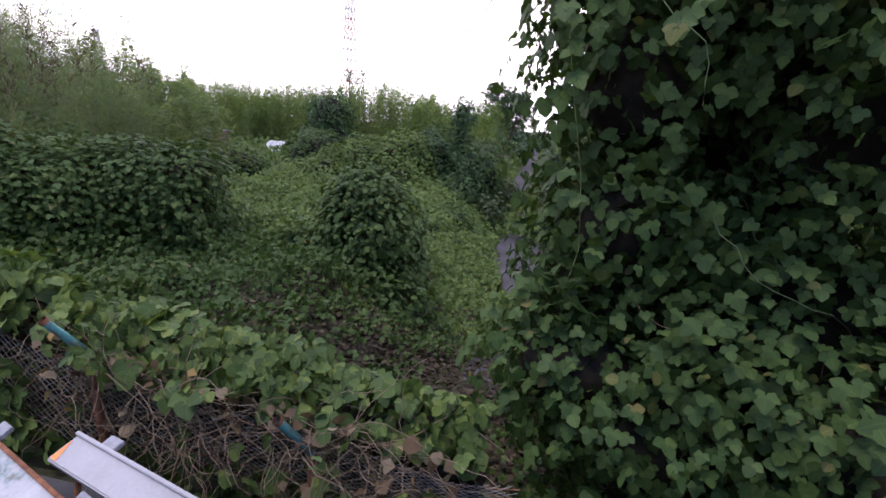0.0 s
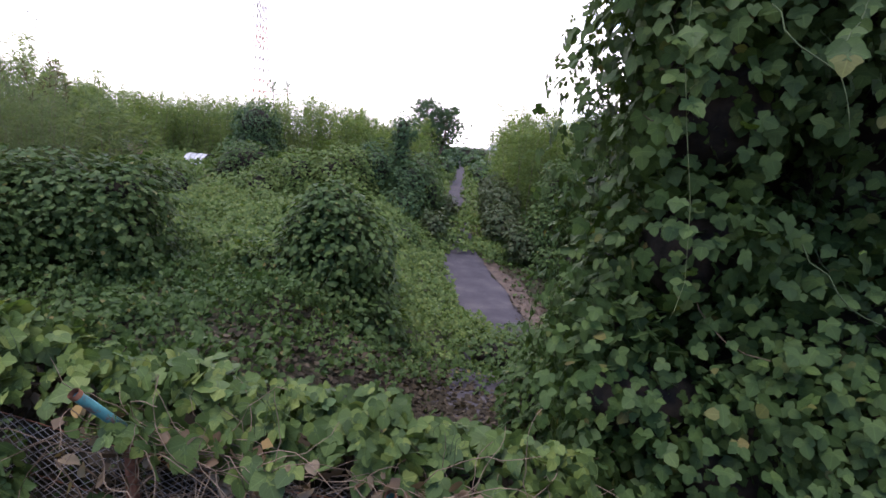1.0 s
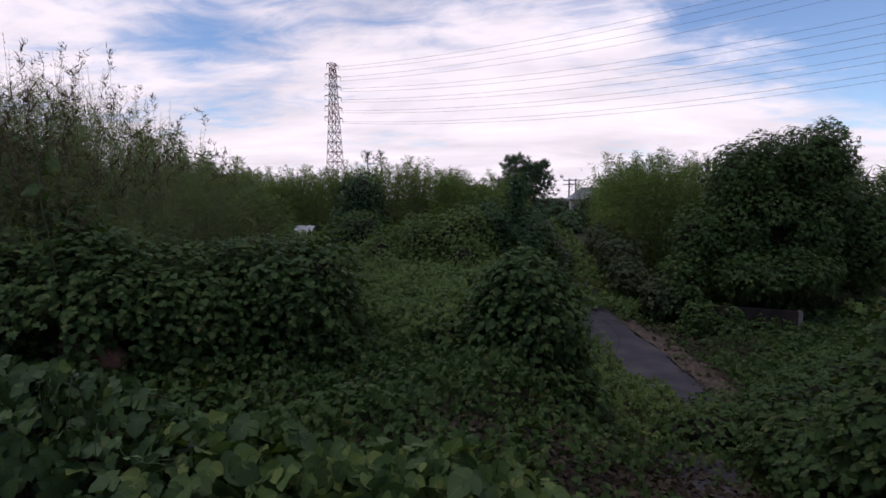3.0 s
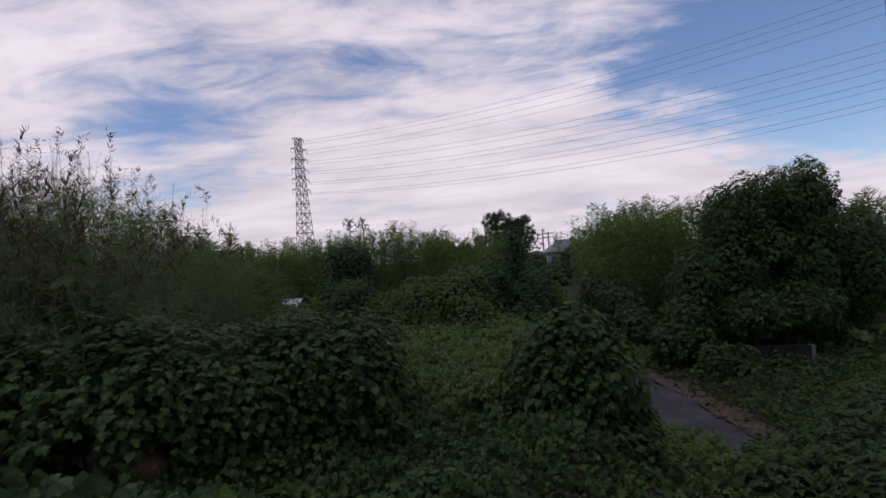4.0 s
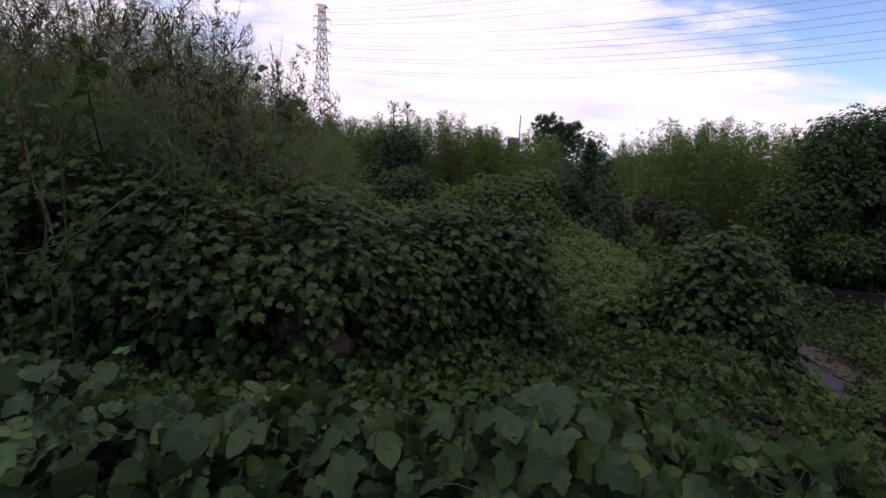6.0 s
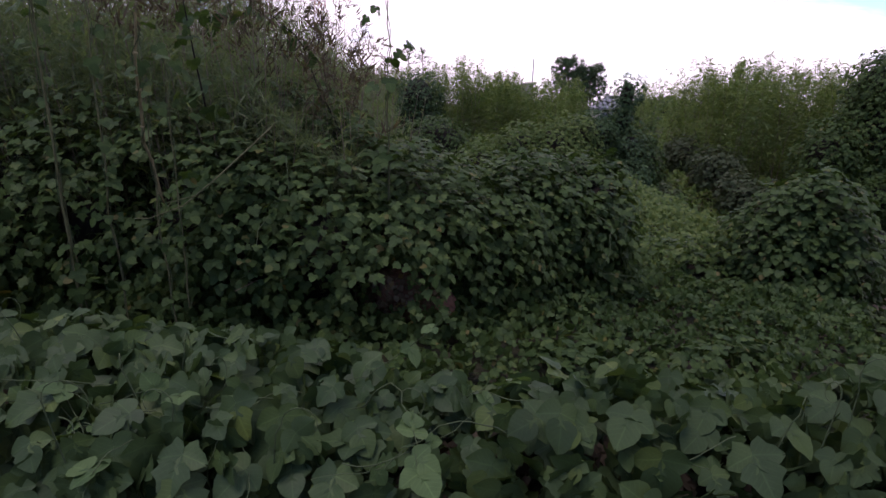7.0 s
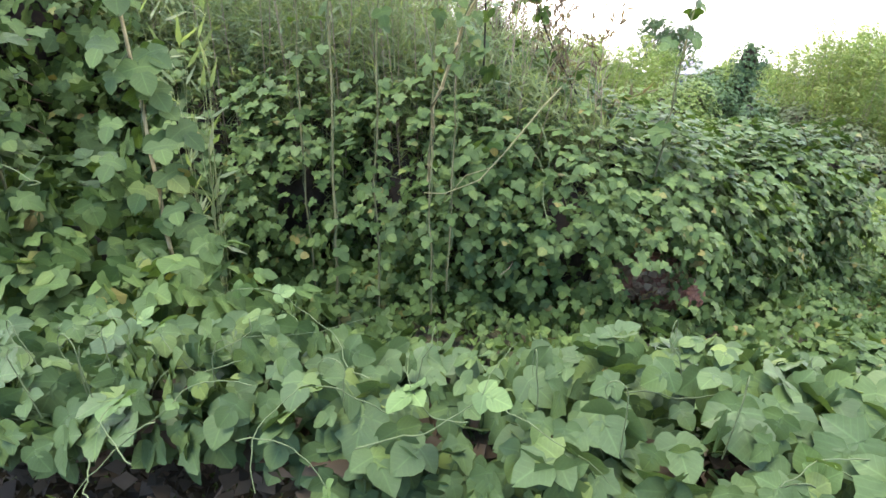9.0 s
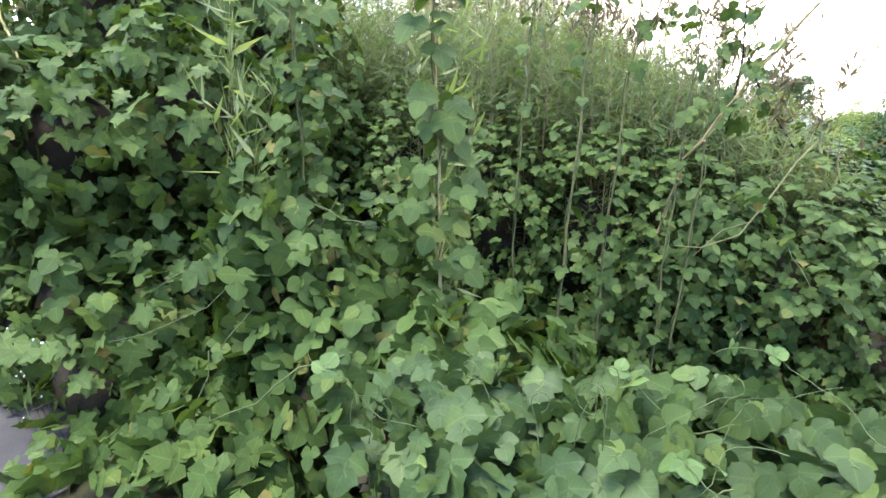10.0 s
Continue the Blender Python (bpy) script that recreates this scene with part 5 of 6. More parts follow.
part("stalks", v, f, GREEN_STEM, e, kind="stuff")

STRAW_CANE, GREEN_CANE = "leaning straw-coloured cane with climbing kudzu leaves", "slender grey-green cane with climbing kudzu leaves"
climbing_cane([(-10.0, 7.08, 0.0), (-10.05, 7.05, 0.8), (-10.1, 7.06, 1.45), (-10.16, 7.08, 2.4)], STRAW_CANE, 85, STRAW, 0.011, 0.075, 0.18)
climbing_cane([(-10.7, 6.85, 0.2), (-10.68, 6.85, 1.2), (-10.72, 6.86, 2.1)], GREEN_CANE, 110, GREY_CANE, 0.008, 0.055)
climbing_cane([(-9.58, 7.85, -0.2), (-9.56, 7.86, 0.8), (-9.52, 7.88, 2.4)], GREEN_CANE, 46, GREY_CANE, 0.010)
climbing_cane([(-9.34, 7.98, -0.2), (-9.34, 8.0, 1.0), (-9.3, 8.02, 2.3)], GREEN_CANE, 40, GREY_CANE, 0.008)
climbing_cane([(-9.0, 8.0, -0.1), (-9.0, 8.0, 1.0), (-8.98, 8.02, 2.1)], GREEN_CANE, 22, GREY_CANE, 0.006)
climbing_cane([(-8.9, 8.05, 0.2), (-8.88, 8.05, 1.0), (-8.86, 8.06, 1.9)], GREEN_CANE, 16, GREY_CANE, 0.006)
climbing_cane([(-9.95, 8.3, 0.0), (-9.98, 8.3, 1.2), (-9.92, 8.3, 2.6)], GREEN_CANE, 30, GREY_CANE, 0.007)
climbing_cane([(-9.05, 8.15, 0.9), (-8.98, 7.95, 1.33), (-8.80, 7.7, 1.72), (-8.6, 7.5, 2.05)], STRAW_CANE, 10, STRAW, 0.011, 0.045)
climbing_cane([(-7.6, 8.75, 0.9), (-7.57, 8.65, 1.5), (-7.55, 8.6, 2.3)], GREEN_CANE, 16, GREY_CANE, 0.007, 0.06)
climbing_cane([(-13.0, 7.0, 2.3), (-12.8, 6.95, 1.95), (-12.4, 6.9, 1.45)], STRAW_CANE, 8, STRAW, 0.010)
# a dry bent stem in the hedge
e = thing("bent_stem", -8.7, 7.9, 0.95, "bent bare stem leaning out of the hedge", "stem")
v, f = tubes([np.array([(-8.28, 8.3, 1.48), (-8.38, 8.22, 1.37), (-8.55, 7.98, 1.15), (-8.68, 7.8, 1.0), (-8.86, 7.72, 0.93), (-8.98, 7.75, 0.92)]), np.array([(-8.62, 7.88, 1.06), (-8.76, 7.8, 1.02), (-8.88, 7.8, 0.86)])], [0.006, 0.004], 6, 0.5)
part("stalk", v, f, GREY_CANE, e)
n = 7
q = np.array([-8.6, 7.92, 1.1]) + rng.normal(size=(n, 3)) * np.array([0.12, 0.06, 0.08])
leaf_parts(e, KUDZU, q, unit(n) + np.array([0, -0.6, 0.5]), unit(n) + np.array([0, 0, -0.8]), 0.04 + 0.03 * rng.random(n))

def arching_vine(points, leaves, label):
    arch = np.array(points, float)
    e = thing("arching_vine", arch[0, 0], arch[0, 1], arch[0, 2], label, "vine", "arching shoots")
    w = np.linspace(0, 1, 14)
    arch = np.stack([np.interp(w, np.linspace(0, 1, len(points)), arch[:, i]) for i in range(3)], -1)
    v, f = tubes([arch], 0.007, 6, 0.5)
    part("shoot", v, f, SHADE_TWIG, e)
    q = arch[rng.integers(0, 14, leaves)] + rng.normal(size=(leaves, 3)) * 0.05
    leaf_parts(e, KUDZU, q, unit(leaves) + np.array([0, -0.7, 0.4]), unit(leaves) + np.array([0, 0, -0.8]), 0.045 + 0.035 * rng.random(leaves))


arching_vine([(-8.15, 9.3, 1.4), (-8.4, 9.45, 1.8), (-8.55, 9.55, 2.15), (-8.85, 9.5, 2.4), (-9.2, 9.4, 2.3)], 44, "arching leafy vine shoot above the hedge")
arching_vine([(-8.75, 8.3, 1.5), (-8.74, 8.2, 1.9), (-8.78, 8.2, 2.3)], 24, "upright leafy vine shoot above the hedge")

# ---- back of the lot ----
draped("vine_covered_tree", "big flat-topped tree completely draped in kudzu, beyond the lane", "tree",
       [(3.25, 20.6, 2.3, 0.74, 1.0, 0.9), (4.0, 20.7, 2.45, 0.85, 1.1, 1.03), (4.95, 20.7, 2.6, 0.85, 1.1, 1.0), (5.75, 20.8, 2.85, 0.72, 1.0, 0.98), (5.95, 20.9, 1.6, 0.75, 1.1, 1.4), (3.3, 20.6, 1.0, 0.88, 1.1, 1.6), (4.3, 20.7, 0.9, 1.1, 1.2, 1.7), (5.35, 20.8, 0.9, 0.95, 1.2, 1.7),
        (3.2, 20.3, -0.5, 0.9, 1.0, 1.1), (4.4, 20.9, -0.7, 1.4, 1.1, 1.2), (5.5, 20.8, -0.6, 0.9, 1.0, 1.2), (2.2, 20.4, 0.3, 0.75, 1.0, 1.2), (1.7, 19.8, -0.9, 0.75, 0.9, 0.9), (3.1, 19.2, -0.55, 0.8, 0.6, 0.62), (4.5, 19.4, -0.45, 1.1, 0.65, 0.62), (7.2, 21.5, 0.5, 1.4, 1.4, 1.8)],
       0.074, 210, KUDZU, 0, shapes=(TRIO_SIMPLE,), depth=0.4, bulge=0.15, k=2.6, core=0.6, inner=0.35, fill=0.6, gaps=0.3, seed=7.0, hollows=[(4.25, 19.4, 0.6, 0.35)])
draped("vine_covered_shrubs", "long rounded shrub bank under olive-green vines", "shrub",
       [(-8.3, 20.3, -0.6, 0.9, 1.0, 0.65), (-7.3, 20.5, -0.2, 1.0, 1.1, 0.85), (-6.2, 20.6, 0.1, 1.0, 1.1, 1.05), (-5.2, 20.7, 0.25, 0.95, 1.1, 1.1), (-4.5, 20.9, 0.3, 0.75, 1.0, 1.1)],
       0.068, 230, GRASSY, 0, shapes=(TRIO_SIMPLE,), depth=0.4, bulge=0.22, k=2.0, core=0.4, gaps=0.25, seed=8.0)
draped("vine_covered_shrubs", "small olive-yellow bush before the shrub bank", "shrub", [(-4.6, 19.4, -0.25, 0.75, 0.7, 0.78), (-3.9, 19.5, -0.55, 0.6, 0.6, 0.6)],
       0.062, 260, GRASSY, 0, shapes=(TRIO_SIMPLE, BLADE), depth=0.35, bulge=0.2, k=2.6, core=0.35, seed=8.2)
draped("dark_bush", "dark broadleaf bush under the round tree", "bush", [(-3.9, 21.7, 0.55, 0.95, 1.0, 1.05), (-2.85, 21.8, 0.25, 0.85, 1.0, 0.95), (-3.0, 21.0, -0.5, 0.9, 0.8, 0.8)],
       0.066, 230, TREE_LEAF, 0, shapes=(TRIO_SIMPLE,), depth=0.4, bulge=0.2, k=2.4, core=0.45, gaps=0.2, seed=8.4)
draped("vine_covered_shrubs", "loose shrubs beside the lane under vines", "shrub", [(-2.3, 22.5, -0.3, 0.8, 1.2, 1.1), (-2.6, 17.6, -1.0, 0.6, 0.8, 0.55), (-2.6, 26.0, 0.0, 0.8, 1.6, 1.2)], 0.07, 210, KUDZU, 0, shapes=(TRIO_SIMPLE,), seed=8.8)
draped("vine_covered_shrubs", "low vine-covered shrubs in front of the bamboo", "shrub", [(-10.5, 19.5, -0.3, 1.4, 1.2, 0.9), (-13.0, 20.5, -0.2, 1.6, 1.3, 1.1), (-9.2, 23.5, 0.0, 1.4, 1.2, 1.2), (-16.5, 21.0, 0.0, 2.0, 1.4, 1.4)], 0.08, 160, KUDZU, 0, shapes=(TRIO_SIMPLE,), seed=9.1)
draped("vine_covered_shrubs", "scrubby bushes along the bamboo edge of the lane", "shrub", [(0.5, 21.2, -0.9, 0.6, 0.9, 0.75), (0.6, 23.4, -0.5, 0.8, 1.2, 0.95), (0.7, 27.0, -0.3, 0.7, 1.6, 0.9), (1.1, 19.6, -1.2, 0.6, 0.7, 0.6), (-1.75, 20.6, -1.0, 0.45, 0.8, 0.5), (-1.5, 23.8, -0.9, 0.5, 1.0, 0.6)], 0.09, 190, BRUSH_LEAF, 0, shapes=(TRIO_SIMPLE, BLADE), seed=9.3, core=0.6, inner=0.2)
draped("far_trees", "dark far trees closing the end of the lane", "trees", [(-3.6, 46, 0.5, 2.0, 2.0, 1.6), (-2.6, 52, 0.4, 1.8, 2.0, 1.4), (3.6, 47, 0.5, 1.5, 2.0, 1.7), (4.2, 52, 0.4, 1.6, 2.0, 1.3), (0.6, 70, 0.4, 3.0, 2.0, 1.2), (0.75, 41, -0.35, 0.75, 2.0, 0.8), (1.2, 48, -0.2, 1.0, 2.0, 0.9), (0.5, 56, 0.0, 1.1, 2.0, 0.9), (-2.0, 43, -0.1, 0.7, 2.0, 0.8), (-7.5, 58, 0.8, 4.0, 2.0, 2.2), (9, 60, 0.8, 4.0, 2.0, 1.9)], 0.26, 26, TREE_LEAF, 0, shapes=(TRIO_SIMPLE,), depth=0.5, bulge=0.3, seed=11.3)
draped("round_tree", "small round broadleaf tree standing above the shrubs", "tree", [(-3.05, 21.6, 1.95, 0.42, 0.42, 0.62), (-3.1, 21.6, 1.25, 0.36, 0.4, 0.6)], 0.065, 260, TREE_LEAF, 0, shapes=(TRIO_SIMPLE,), seed=9.7)
draped("dark_tree", "dark dense evergreen tree before the bamboo", "tree", [(-10.6, 28.0, 1.9, 1.1, 1.2, 1.15), (-10.7, 28.1, 0.8, 1.35, 1.3, 1.2)], 0.11, 230, TREE_LEAF, 0, shapes=(BLADE, SIMPLE), depth=0.5, bulge=0.16, k=2.5, core=0.45, seed=10.3)


def bamboo_grove(label, spots, height, seed, leaf=0.30, per=520, mat=None, girth=0.75, fill=0):
    """Feathered plumes of bamboo, each on its culm, leaning at the tip."""
    cx, cy = np.mean([s[0] for s in spots]), np.mean([s[1] for s in spots])
    e = thing("bamboo_grove", cx, cy, float(ground_z(cx, cy)), label, "bamboo", kind="stuff")
    culms, P, N, T = [], [], [], []
    for x, y in spots:
        z0 = float(ground_z(x, y))
        h = height(x, y) * (0.68 + 0.38 * rng.random()) - z0
        lean = rng.normal(size=2) * 0.07
        w = np.linspace(0, 1, 6)
        st = np.stack([x + lean[0] * h * w ** 2, y + lean[1] * h * w ** 2, z0 + h * w], -1)
        culms.append(st)
        t = 0.12 + 0.88 * rng.random(per) ** 0.85
        r = girth * (1 - t) ** 0.8 * (0.2 + 0.8 * rng.random(per)) + 0.015
        az = rng.random(per) * 2 * math.pi
        b = np.stack([np.interp(t, w, st[:, i]) for i in range(3)], -1) + np.stack([r * np.cos(az), r * np.sin(az), 0.25 * r], -1)
        P.append(b)
        T.append(np.stack([np.cos(az), np.sin(az), 0.35 - 0.9 * rng.random(per)], -1))
        N.append(np.stack([-np.cos(az) * 0.4, -np.sin(az) * 0.4, 0.8 + 0 * az], -1) + rng.normal(size=(per, 3)) * 0.5)
    v, f = tubes(culms, 0.014, 5, 0.2)
    part("culm", v, f, CANE, e, "slender yellow-green culms", kind="stuff")
    P, N, T = map(np.concatenate, (P, N, T))
    v, f = leaves_mesh(BLADE, P, N, T, leaf * (0.6 + 0.7 * rng.random(len(P))))
    part("leaves", v, f, mat or BAMBOO_LEAF, e, "fine feathery leaves", kind="stuff")
    if fill:
        m = len(spots) * fill
        k = rng.integers(0, len(spots), m)
        sx, sy = np.array([s[0] for s in spots])[k] + rng.normal(size=m) * 0.4, np.array([s[1] for s in spots])[k] + rng.normal(size=m) * 0.4
        g = ground_z(sx, sy)
        q = np.stack([sx, sy, g + (np.array([height(a, c) for a, c in zip(sx, sy)]) * (0.58 + 0.36 * rng.random(len(spots))[k]) - g) * rng.random(m) ** 0.8], -1)
        v, f = leaves_mesh(BLADE, q, unit(m) + np.array([0, -0.5, 0.3]), unit(m) + np.array([0, 0, 0.5]), 1.45 * leaf * (0.6 + 0.6 * rng.random(m)))
        part("undergrowth", v, f, mat or BAMBOO_LEAF, e, "dense lower foliage", kind="stuff")
    return e


def spots_in(n, x0, x1, y0, y1):
    return [(rng.uniform(x0, x1), rng.uniform(y0, y1)) for _ in range(n)]


bamboo_grove("feathery yellow-green bamboo along the lane", spots_in(130, 0.7, 5.2, 23.5, 31.0) + spots_in(26, 1.6, 4.0, 31, 48), lambda x, y: 3.35 + 0.012 * (y - 24), 1, 0.18, 400, girth=0.42, fill=150)
bamboo_grove("feathery bamboo behind the draped tree", spots_in(60, 5.5, 16.0, 24.5, 33.0), lambda x, y: 3.2, 2, per=330, fill=80)
bamboo_grove("long belt of yellow-green bamboo closing the lot", spots_in(400, -24.0, -6.0, 31.0, 37.0), lambda x, y: np.interp(x, [-24, -16, -9, -6], [3.3, 3.5, 3.9, 3.2]), 3, 0.19, 260, girth=0.34, fill=130)
bamboo_grove("dark pointed bamboo thicket behind the reeds", spots_in(80, -17.5, -9.6, 14.0, 18.5), lambda x, y: np.interp(x, [-17.5, -15, -12.5, -11, -9.6], [3.7, 3.7, 3.4, 2.8, 2.1]), 6, 0.22, 480, REED_LEAF, 0.85)
bamboo_grove("bamboo thicket near the pine", spots_in(34, -7.5, -2.6, 30.0, 36.0), lambda x, y: 3.0, 4, 0.22, 400, fill=120)
bamboo_grove("bamboo belt beyond the reeds", spots_in(60, -44.0, -22.0, 28.0, 38.0), lambda x, y: 4.3, 5, 0.32, 400)


def pine(x, y, leaders, label, size=1.0, limbs_each=48, low=0.4, reach=1.0, tufts=26):
    """A pine with one or more leaders (offset, top), each with rounded tufts on rising limbs."""
    z0 = float(ground_z(x, y))
    e = thing("pine_tree", x, y, z0, label, "pine tree")
    limbs, P, D = [], [], []
    for dx, top in leaders:
        w = np.linspace(0, 1, 7)
        st = np.stack([x + dx * w ** 0.6 + 0.08 * np.sin(4 * w), y + 0 * w, z0 + (top - z0) * w], -1)
        v, f = tubes([st], 0.12 * size, 10, 0.25)
        part("trunk", v, f, BARK, e)
        for k in range(limbs_each):
            t = low + (0.99 - low) * k / (limbs_each - 1)
            b = np.array([np.interp(t, w, st[:, i]) for i in range(3)])
            az = k * 2.4 + rng.normal() * 0.3
            L = size * reach * (1.25 * math.sqrt(max(0, 1.0 - t) / (1 - low)) + 0.28) * (0.7 + 0.5 * rng.random())
            q = np.array([b, b + L * 0.5 * np.array([math.cos(az), math.sin(az), 0.18]), b + L * np.array([math.cos(az), math.sin(az), 0.38])])
            limbs.append(q)
            for s in np.linspace(0.25, 1.0, 9):
                c = b + (q[2] - b) * s + rng.normal(size=3) * 0.09 * size
                P.append(np.repeat(c[None], tufts, 0)); D.append(unit(tufts) + np.array([0, 0, 0.9]))
    v, f = tubes(limbs, 0.025 * size, 5, 0.3)
    part("limb", v, f, BARK, e, kind="stuff")
    P, D = np.concatenate(P), np.concatenate(D)
    v, f = leaves_mesh(NEEDLE, P, unit(len(P)), D, size * (0.16 + 0.12 * rng.random(len(P))))
    part("needles", v, f, PINE_NEEDLE, e, "tufts of dark needles", kind="stuff")
    return e


pine(-2.9, 36.6, [(-0.3, 4.05), (1.15, 3.65)], "dark twin-topped pine behind the shrubs", 1.05)
pine(-12.3, 35.0, [(0.0, 4.5)], "young pine tip above the bamboo belt", 0.7, 8, 0.84, 0.5, 9)
pine(-11.55, 35.4, [(0.0, 4.5)], "young pine tip beside another pine", 0.7, 8, 0.84, 0.5, 9)

# concrete remains beyond the lane: a stained wall and a lower wing, its end face paler
def wall_run(a, d, z0, za, zd, thick):
    """A straight wall from a to d, its top falling from za to zd."""
    a, d = np.array(a), np.array(d)
    w = np.array([-(d - a)[1], (d - a)[0]]) / np.linalg.norm(d - a) * thick / 2
    v = [(*(a - w), z0), (*(d - w), z0), (*(d + w), z0), (*(a + w), z0), (*(a - w), za), (*(d - w), zd), (*(d + w), zd), (*(a + w), za)]
    return v, [(0, 1, 5, 4), (1, 2, 6, 5), (2, 3, 7, 6), (3, 0, 4, 7), (4, 5, 6, 7)]


e = thing("concrete_wall", 2.8, 19.0, float(ground_z(2.8, 19.0)), "stained low concrete retaining wall, brownish, darkened as shade under the tree", "wall")
v, f = wall_run((2.1, 18.9), (3.45, 19.05), -2.15, -1.32, -1.40, 0.18)
part("slab", v, f, STAINED_SHADE, e, smooth=False)
e = thing("concrete_wall", 4.0, 19.1, float(ground_z(4.0, 19.1)), "short grey concrete wing wall with a pale end", "wall")
v, f = wall_run((3.5, 19.1), (4.42, 19.0), -2.15, -1.42, -1.46, 0.16)
part("slab", v, f, STAINED_SHADE, e, smooth=False)
v, f = wall_run((4.42, 19.0), (4.52, 18.99), -2.15, -1.43, -1.44, 0.20)
part("end_face", v, f, CONCRETE, e, "paler end face", smooth=False)

# a white sheet and a brown hut far back
e = thing("plastic_tunnel", -13.45, 28.3, float(ground_z(-13.45, 28.3)), "low white plastic-covered tunnel among weeds", "tunnel")
a = np.linspace(0, math.pi, 12)
ring = np.stack([0 * a, 0.75 * np.cos(a), 0.52 * np.sin(a)], -1)
v = np.concatenate([np.array([-13.9 + 0.95 * k / 4, 28.3, 0.0]) + ring * (1, 1 - 0.05 * (k % 2), 1 - 0.06 * (k % 2)) for k in range(5)])
v[:, 2] += float(ground_z(-13.45, 28.3)) + 0.1
i = np.arange(4)[:, None] * 12 + np.arange(11)[None]
part("sheet", v, np.stack([i, i + 1, i + 13, i + 12], -1).reshape(-1, 4).astype(np.int32), VINYL, e, "white vinyl sheet")
for k in range(5):
    v, f = tubes([np.array([-13.9 + 0.95 * k / 4, 28.3, float(ground_z(-13.45, 28.3)) + 0.1]) + ring * 1.01], 0.012, 6)
    part("hoop", v, f, GALV, e)
e = thing("hut", -15.4, 25.0, float(ground_z(-15.4, 25.0)), "small brown sheet-metal hut among bamboo", "hut")
z0 = float(ground_z(-15.4, 25.0))
v, f = box_mesh((-15.9, 24.9, z0), (-14.9, 26.2, z0 + 1.15), 0.01)
part("wall", v, f, BROWN_SHEET, e)
v, f = box_mesh((-16.0, 24.75, z0 + 1.15), (-14.8, 26.3, z0 + 1.21), 0.01)
part("roof", v, f, GREY_SHEET, e)
v, f = tubes([np.array([(-14.7, 24.8, z0), (-14.68, 24.8, z0 + 1.2), (-14.7, 24.8, z0 + 2.3)])], 0.035, 8)
e = thing("pole", -14.7, 24.8, z0, "thin grey upright pole beside the hut", "pole")
part("shaft", v, f, CONCRETE, e)


def house(x, y, w, d, h, label):
    z0 = float(ground_z(x, y))
    e = thing("house", x, y, z0, label, "house")
    v, f = box_mesh((x - w / 2, y - d / 2, z0), (x + w / 2, y + d / 2, z0 + h), 0.02)
    part("wall", v, f, PLASTER, e)
    rv = [(x - w / 2 - 0.4, y - d / 2 - 0.4, z0 + h), (x + w / 2 + 0.4, y - d / 2 - 0.4, z0 + h), (x + w / 2 + 0.4, y + d / 2 + 0.4, z0 + h), (x - w / 2 - 0.4, y + d / 2 + 0.4, z0 + h),
          (x - w / 2 + 0.9, y, z0 + h + 1.1), (x + w / 2 - 0.9, y, z0 + h + 1.1)]
    rv += [(a, b, c - 0.12) for a, b, c in rv[:4]]
    part("roof", rv, [(0, 1, 5, 4), (1, 2, 5), (2, 3, 4, 5), (3, 0, 4), (6, 7, 1, 0), (7, 8, 2, 1), (8, 9, 3, 2), (9, 6, 0, 3), (9, 8, 7, 6)], ROOF, e, "grey tiled hip roof", smooth=False)
    v, f = tubes([np.array([(x - w / 2 + 0.9, y, z0 + h + 1.13), (x + w / 2 - 0.9, y, z0 + h + 1.13)])], 0.09, 8)
    part("ridge", v, f, ROOF, e)
    for k in range(3):
        cx = x - w / 3 + k * w / 3
        v, f = box_mesh((cx - 0.5, y - d / 2 - 0.03, z0 + h - 1.5), (cx + 0.5, y - d / 2 + 0.02, z0 + h - 0.5), 0.01)
        win = part("window", v, f, STEEL_GREY, e, "grey-framed window")
        for s in (-1, 1):
            v, f = box_mesh((cx - 0.24 + s * 0.235 - 0.0, y - d / 2 - 0.045, z0 + h - 1.45), (cx + 0.2 + s * 0.235, y - d / 2 - 0.034, z0 + h - 0.55))
            part("pane", v, f, DARK_GLASS, win)
    return e


house(4.3, 60.0, 3.6, 4.0, 1.8, "pale plastered house with a grey roof beyond the trees")


def utility_pole(x, y, h):
    z0 = float(ground_z(x, y))
    e = thing("utility_pole", x, y, z0, "grey concrete utility pole with crossarms", "utility pole", "utility poles")
    v, f = tubes([np.array([(x, y, z0), (x, y, z0 + h / 2), (x, y, z0 + h)])], 0.12, 8, 0.7)
    part("shaft", v, f, CONCRETE, e)
    for k in (0.25, 0.8):
        v, f = box_mesh((x - 0.8, y - 0.05, z0 + h - k - 0.05), (x + 0.8, y + 0.05, z0 + h - k + 0.05))
        part("crossarm", v, f, STEEL_GREY, e)
        for s in (-0.7, -0.3, 0.3, 0.7):
            v, f = tubes([np.array([(x + s, y, z0 + h - k), (x + s, y, z0 + h - k + 0.18)])], 0.04, 6)
            part("insulator", v, f, VINYL, e)


utility_pole(3.6, 74, 4.2)
utility_pole(5.3, 82, 4.4)
e = thing("mast", -4.1, 60.0, float(ground_z(-4.1, 60)), "thin grey antenna mast beyond the trees", "mast")
z0 = float(ground_z(-4.1, 60))
v, f = tubes([np.array([(-4.1, 60, z0), (-4.1, 60, 3.0), (-4.1, 60, 6.1)])], 0.07, 6)
part("shaft", v, f, STEEL_GREY, e)
v, f = box_mesh((-5.3, 59.5, z0), (-4.0, 60.6, 3.75), 0.05)
part("tank_base", v, f, CONCRETE, e, "grey block at its foot")


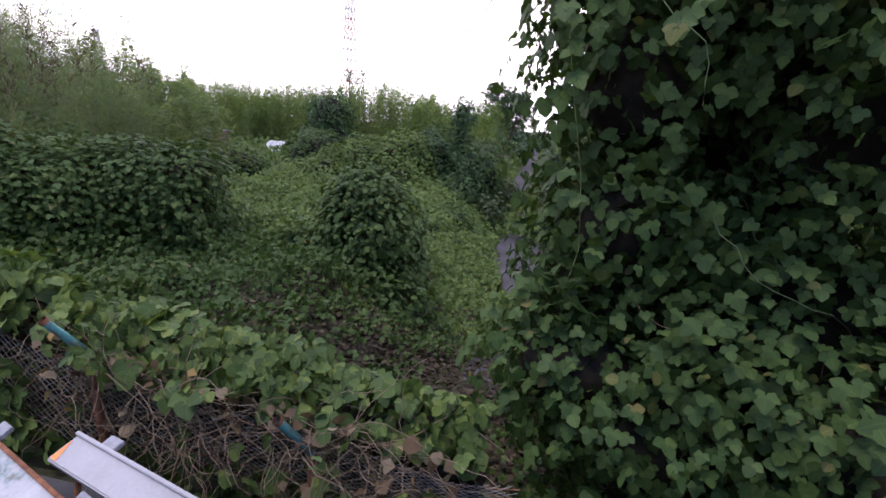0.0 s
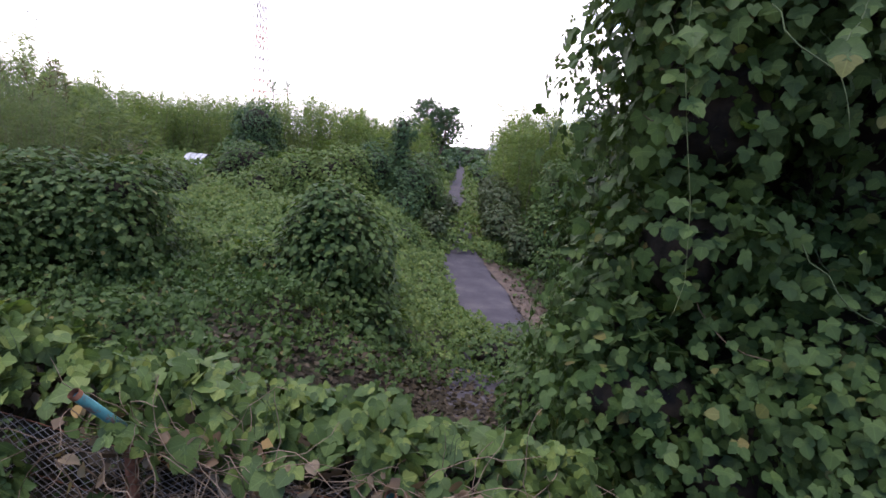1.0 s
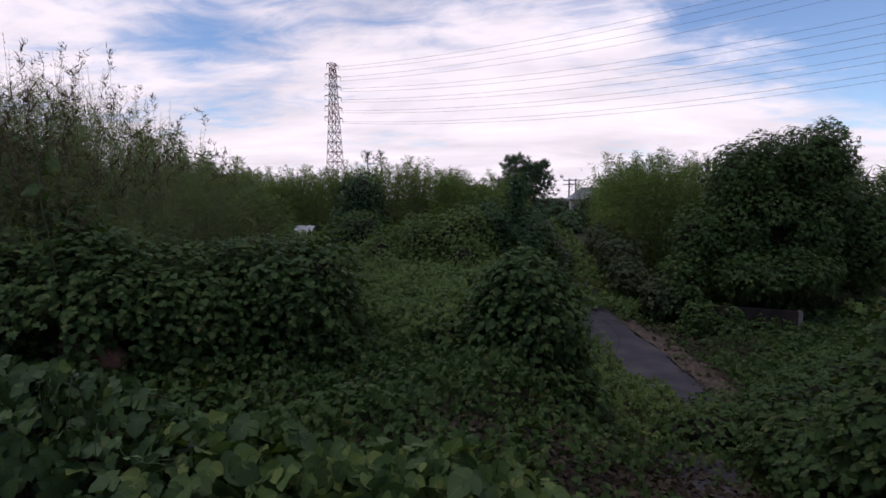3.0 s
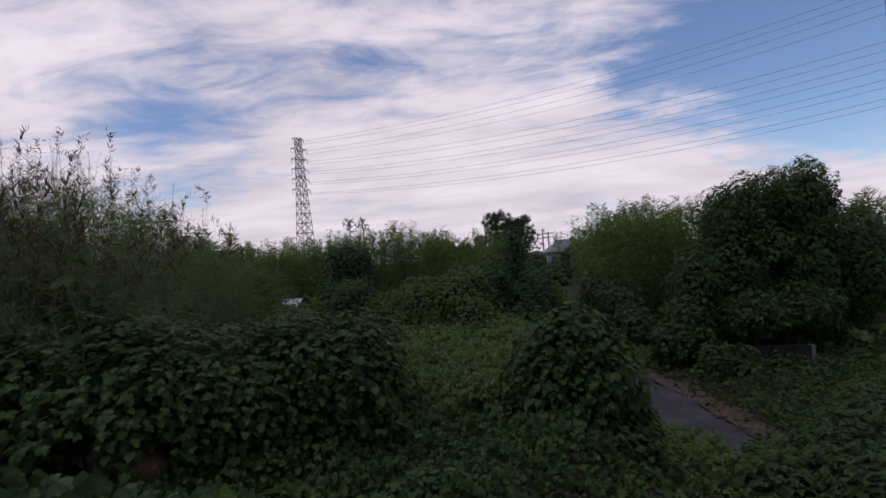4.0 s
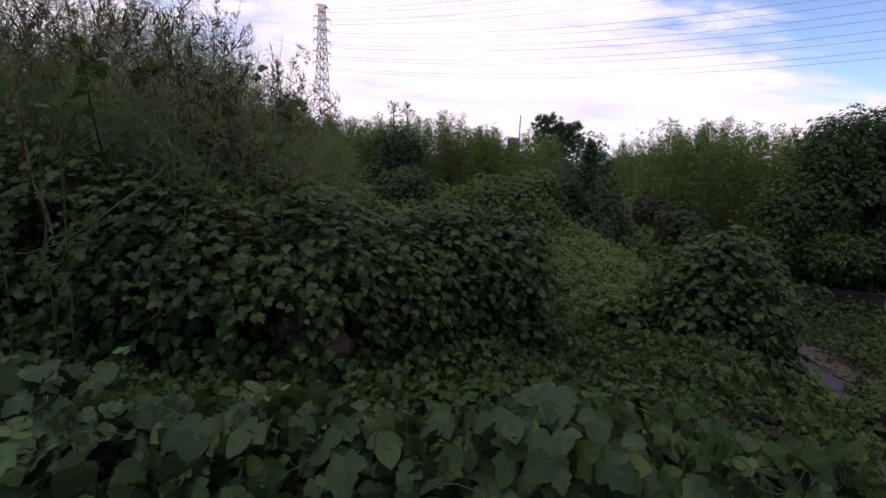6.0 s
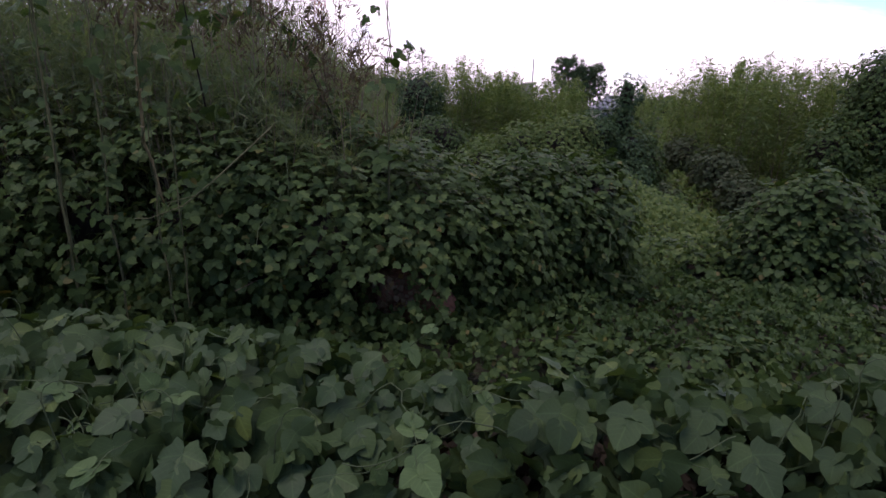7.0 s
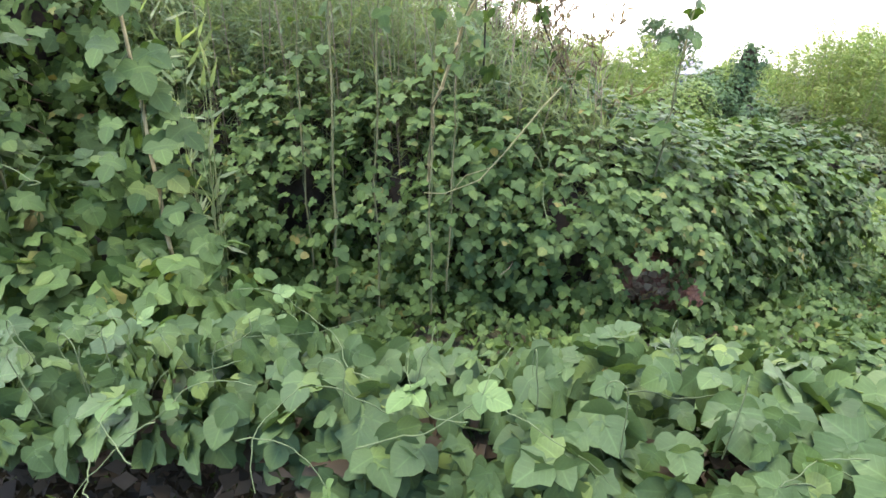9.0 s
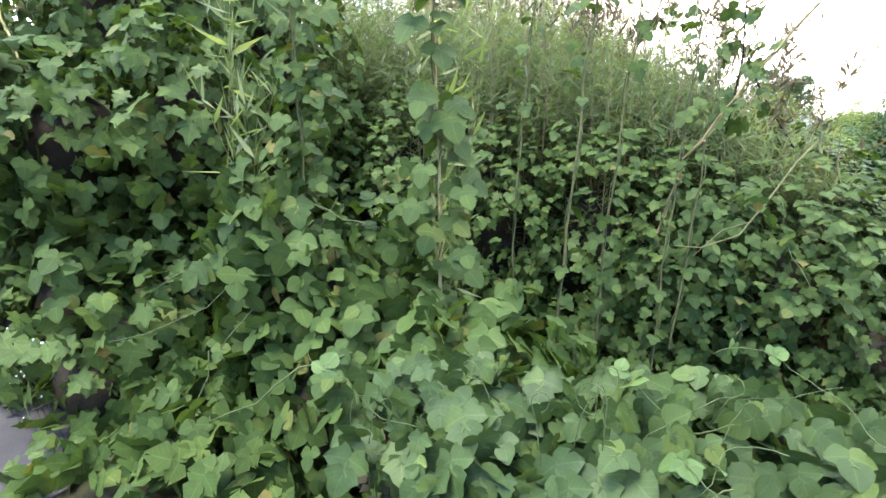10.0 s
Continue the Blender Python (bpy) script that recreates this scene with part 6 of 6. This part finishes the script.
# ---- power line ----
def beams(segments, r):
    return tubes([np.array([a, (np.array(a) + np.array(b)) / 2, b]) for a, b in segments], r, 4)


def pylon(x, y, z0, height, base, top, levels, turn, label, r=0.16, arms=6, bare=False):
    e = thing("pylon", x, y, z0, label, "pylon", "pylons")
    ca, sa = math.cos(turn), math.sin(turn)

    def at(u, vv, z):
        return (x + u * ca - vv * sa, y + u * sa + vv * ca, z0 + z)

    def half(z):
        q = z / height
        return (base * (1 - q) ** 1.35 + top * (1 - (1 - q) ** 1.35)) / 2
    zs = [height * (1 - (1 - k / levels) ** 1.15) for k in range(levels + 1)]
    bands = 6
    for bnd in range(bands):
        seg = []
        for k in range(levels):
            if int(k * bands / levels) != bnd:
                continue
            a, b = half(zs[k]), half(zs[k + 1])
            ring0 = [at(s * a, t * a, zs[k]) for s, t in ((-1, -1), (1, -1), (1, 1), (-1, 1))]
            ring1 = [at(s * b, t * b, zs[k + 1]) for s, t in ((-1, -1), (1, -1), (1, 1), (-1, 1))]
            for q in range(4):
                seg += [(ring0[q], ring1[q]), (ring0[q], ring1[(q + 1) % 4]), (ring0[(q + 1) % 4], ring1[q]), (ring1[q], ring1[(q + 1) % 4])]
        v, f = beams(seg, r)
        part("lattice", v, f, STEEL_GREY if bare else (STEEL_RED if bnd % 2 == 1 else STEEL_WHITE), e)
    tips = []
    for k in range(arms):
        z = height * (0.99 - 0.075 * k)
        L = half(z) + height * (0.045 if k else 0.03)
        for s in (-1, 1):
            seg = [(at(s * half(z), -half(z), z), at(s * L, 0, z + 0.2)), (at(s * half(z), half(z), z), at(s * L, 0, z + 0.2)), (at(s * half(z), 0, z + height * 0.018), at(s * L, 0, z + 0.2))]
            v, f = beams(seg, r * 0.8)
            part("arm", v, f, STEEL_GREY, e)
            v, f = tubes([np.array([at(s * L, 0, z + 0.2), at(s * L, 0, z - height * 0.028)])], r * 0.8, 5)
            part("insulator", v, f, STEEL_GREY, e)
            tips.append(at(s * L, 0, z - height * 0.028))
    return tips


def sight(y, bx, bz):
    """A far place by its bearing from the middle of the walk."""
    return -4.4 + bx * (y - 4.6), 1.68 + bz * (y - 4.6)


px, pz = sight(200, -0.3655, 0.2705)
tips_a = pylon(px, 200, 0.1, pz - 0.1, 6.4, 1.9, 15, 0.9, "red and white lattice transmission tower behind the bamboo", 0.115)
qx, qz = sight(150, 0.787, 0.45)
tips_b = pylon(qx, 150, 0.1, qz - 0.1, 7.5, 2.6, 16, 0.9, "tall grey-red lattice transmission tower with many wires", 0.10, 8)
pylon(-370, 390, 0.1, 62, 13, 3, 12, 0.5, "distant lattice transmission tower above the reeds", 0.28, 5, True)
e = thing("power_lines", (px + qx) / 2, 175, 0.2, "long sagging power cables between two towers", "power lines")
for k in range(12):
    a, b = np.array(tips_a[k]), np.array(tips_b[k + (2 if k > 3 else 0)])
    w = np.linspace(0, 1, 25)[:, None]
    p = a * (1 - w) + b * w
    p[:, 2] -= 5.0 * 4 * (w * (1 - w))[:, 0]
    v, f = tubes([p], 0.042, 4)
    part("cable", v, f, CABLE, e)
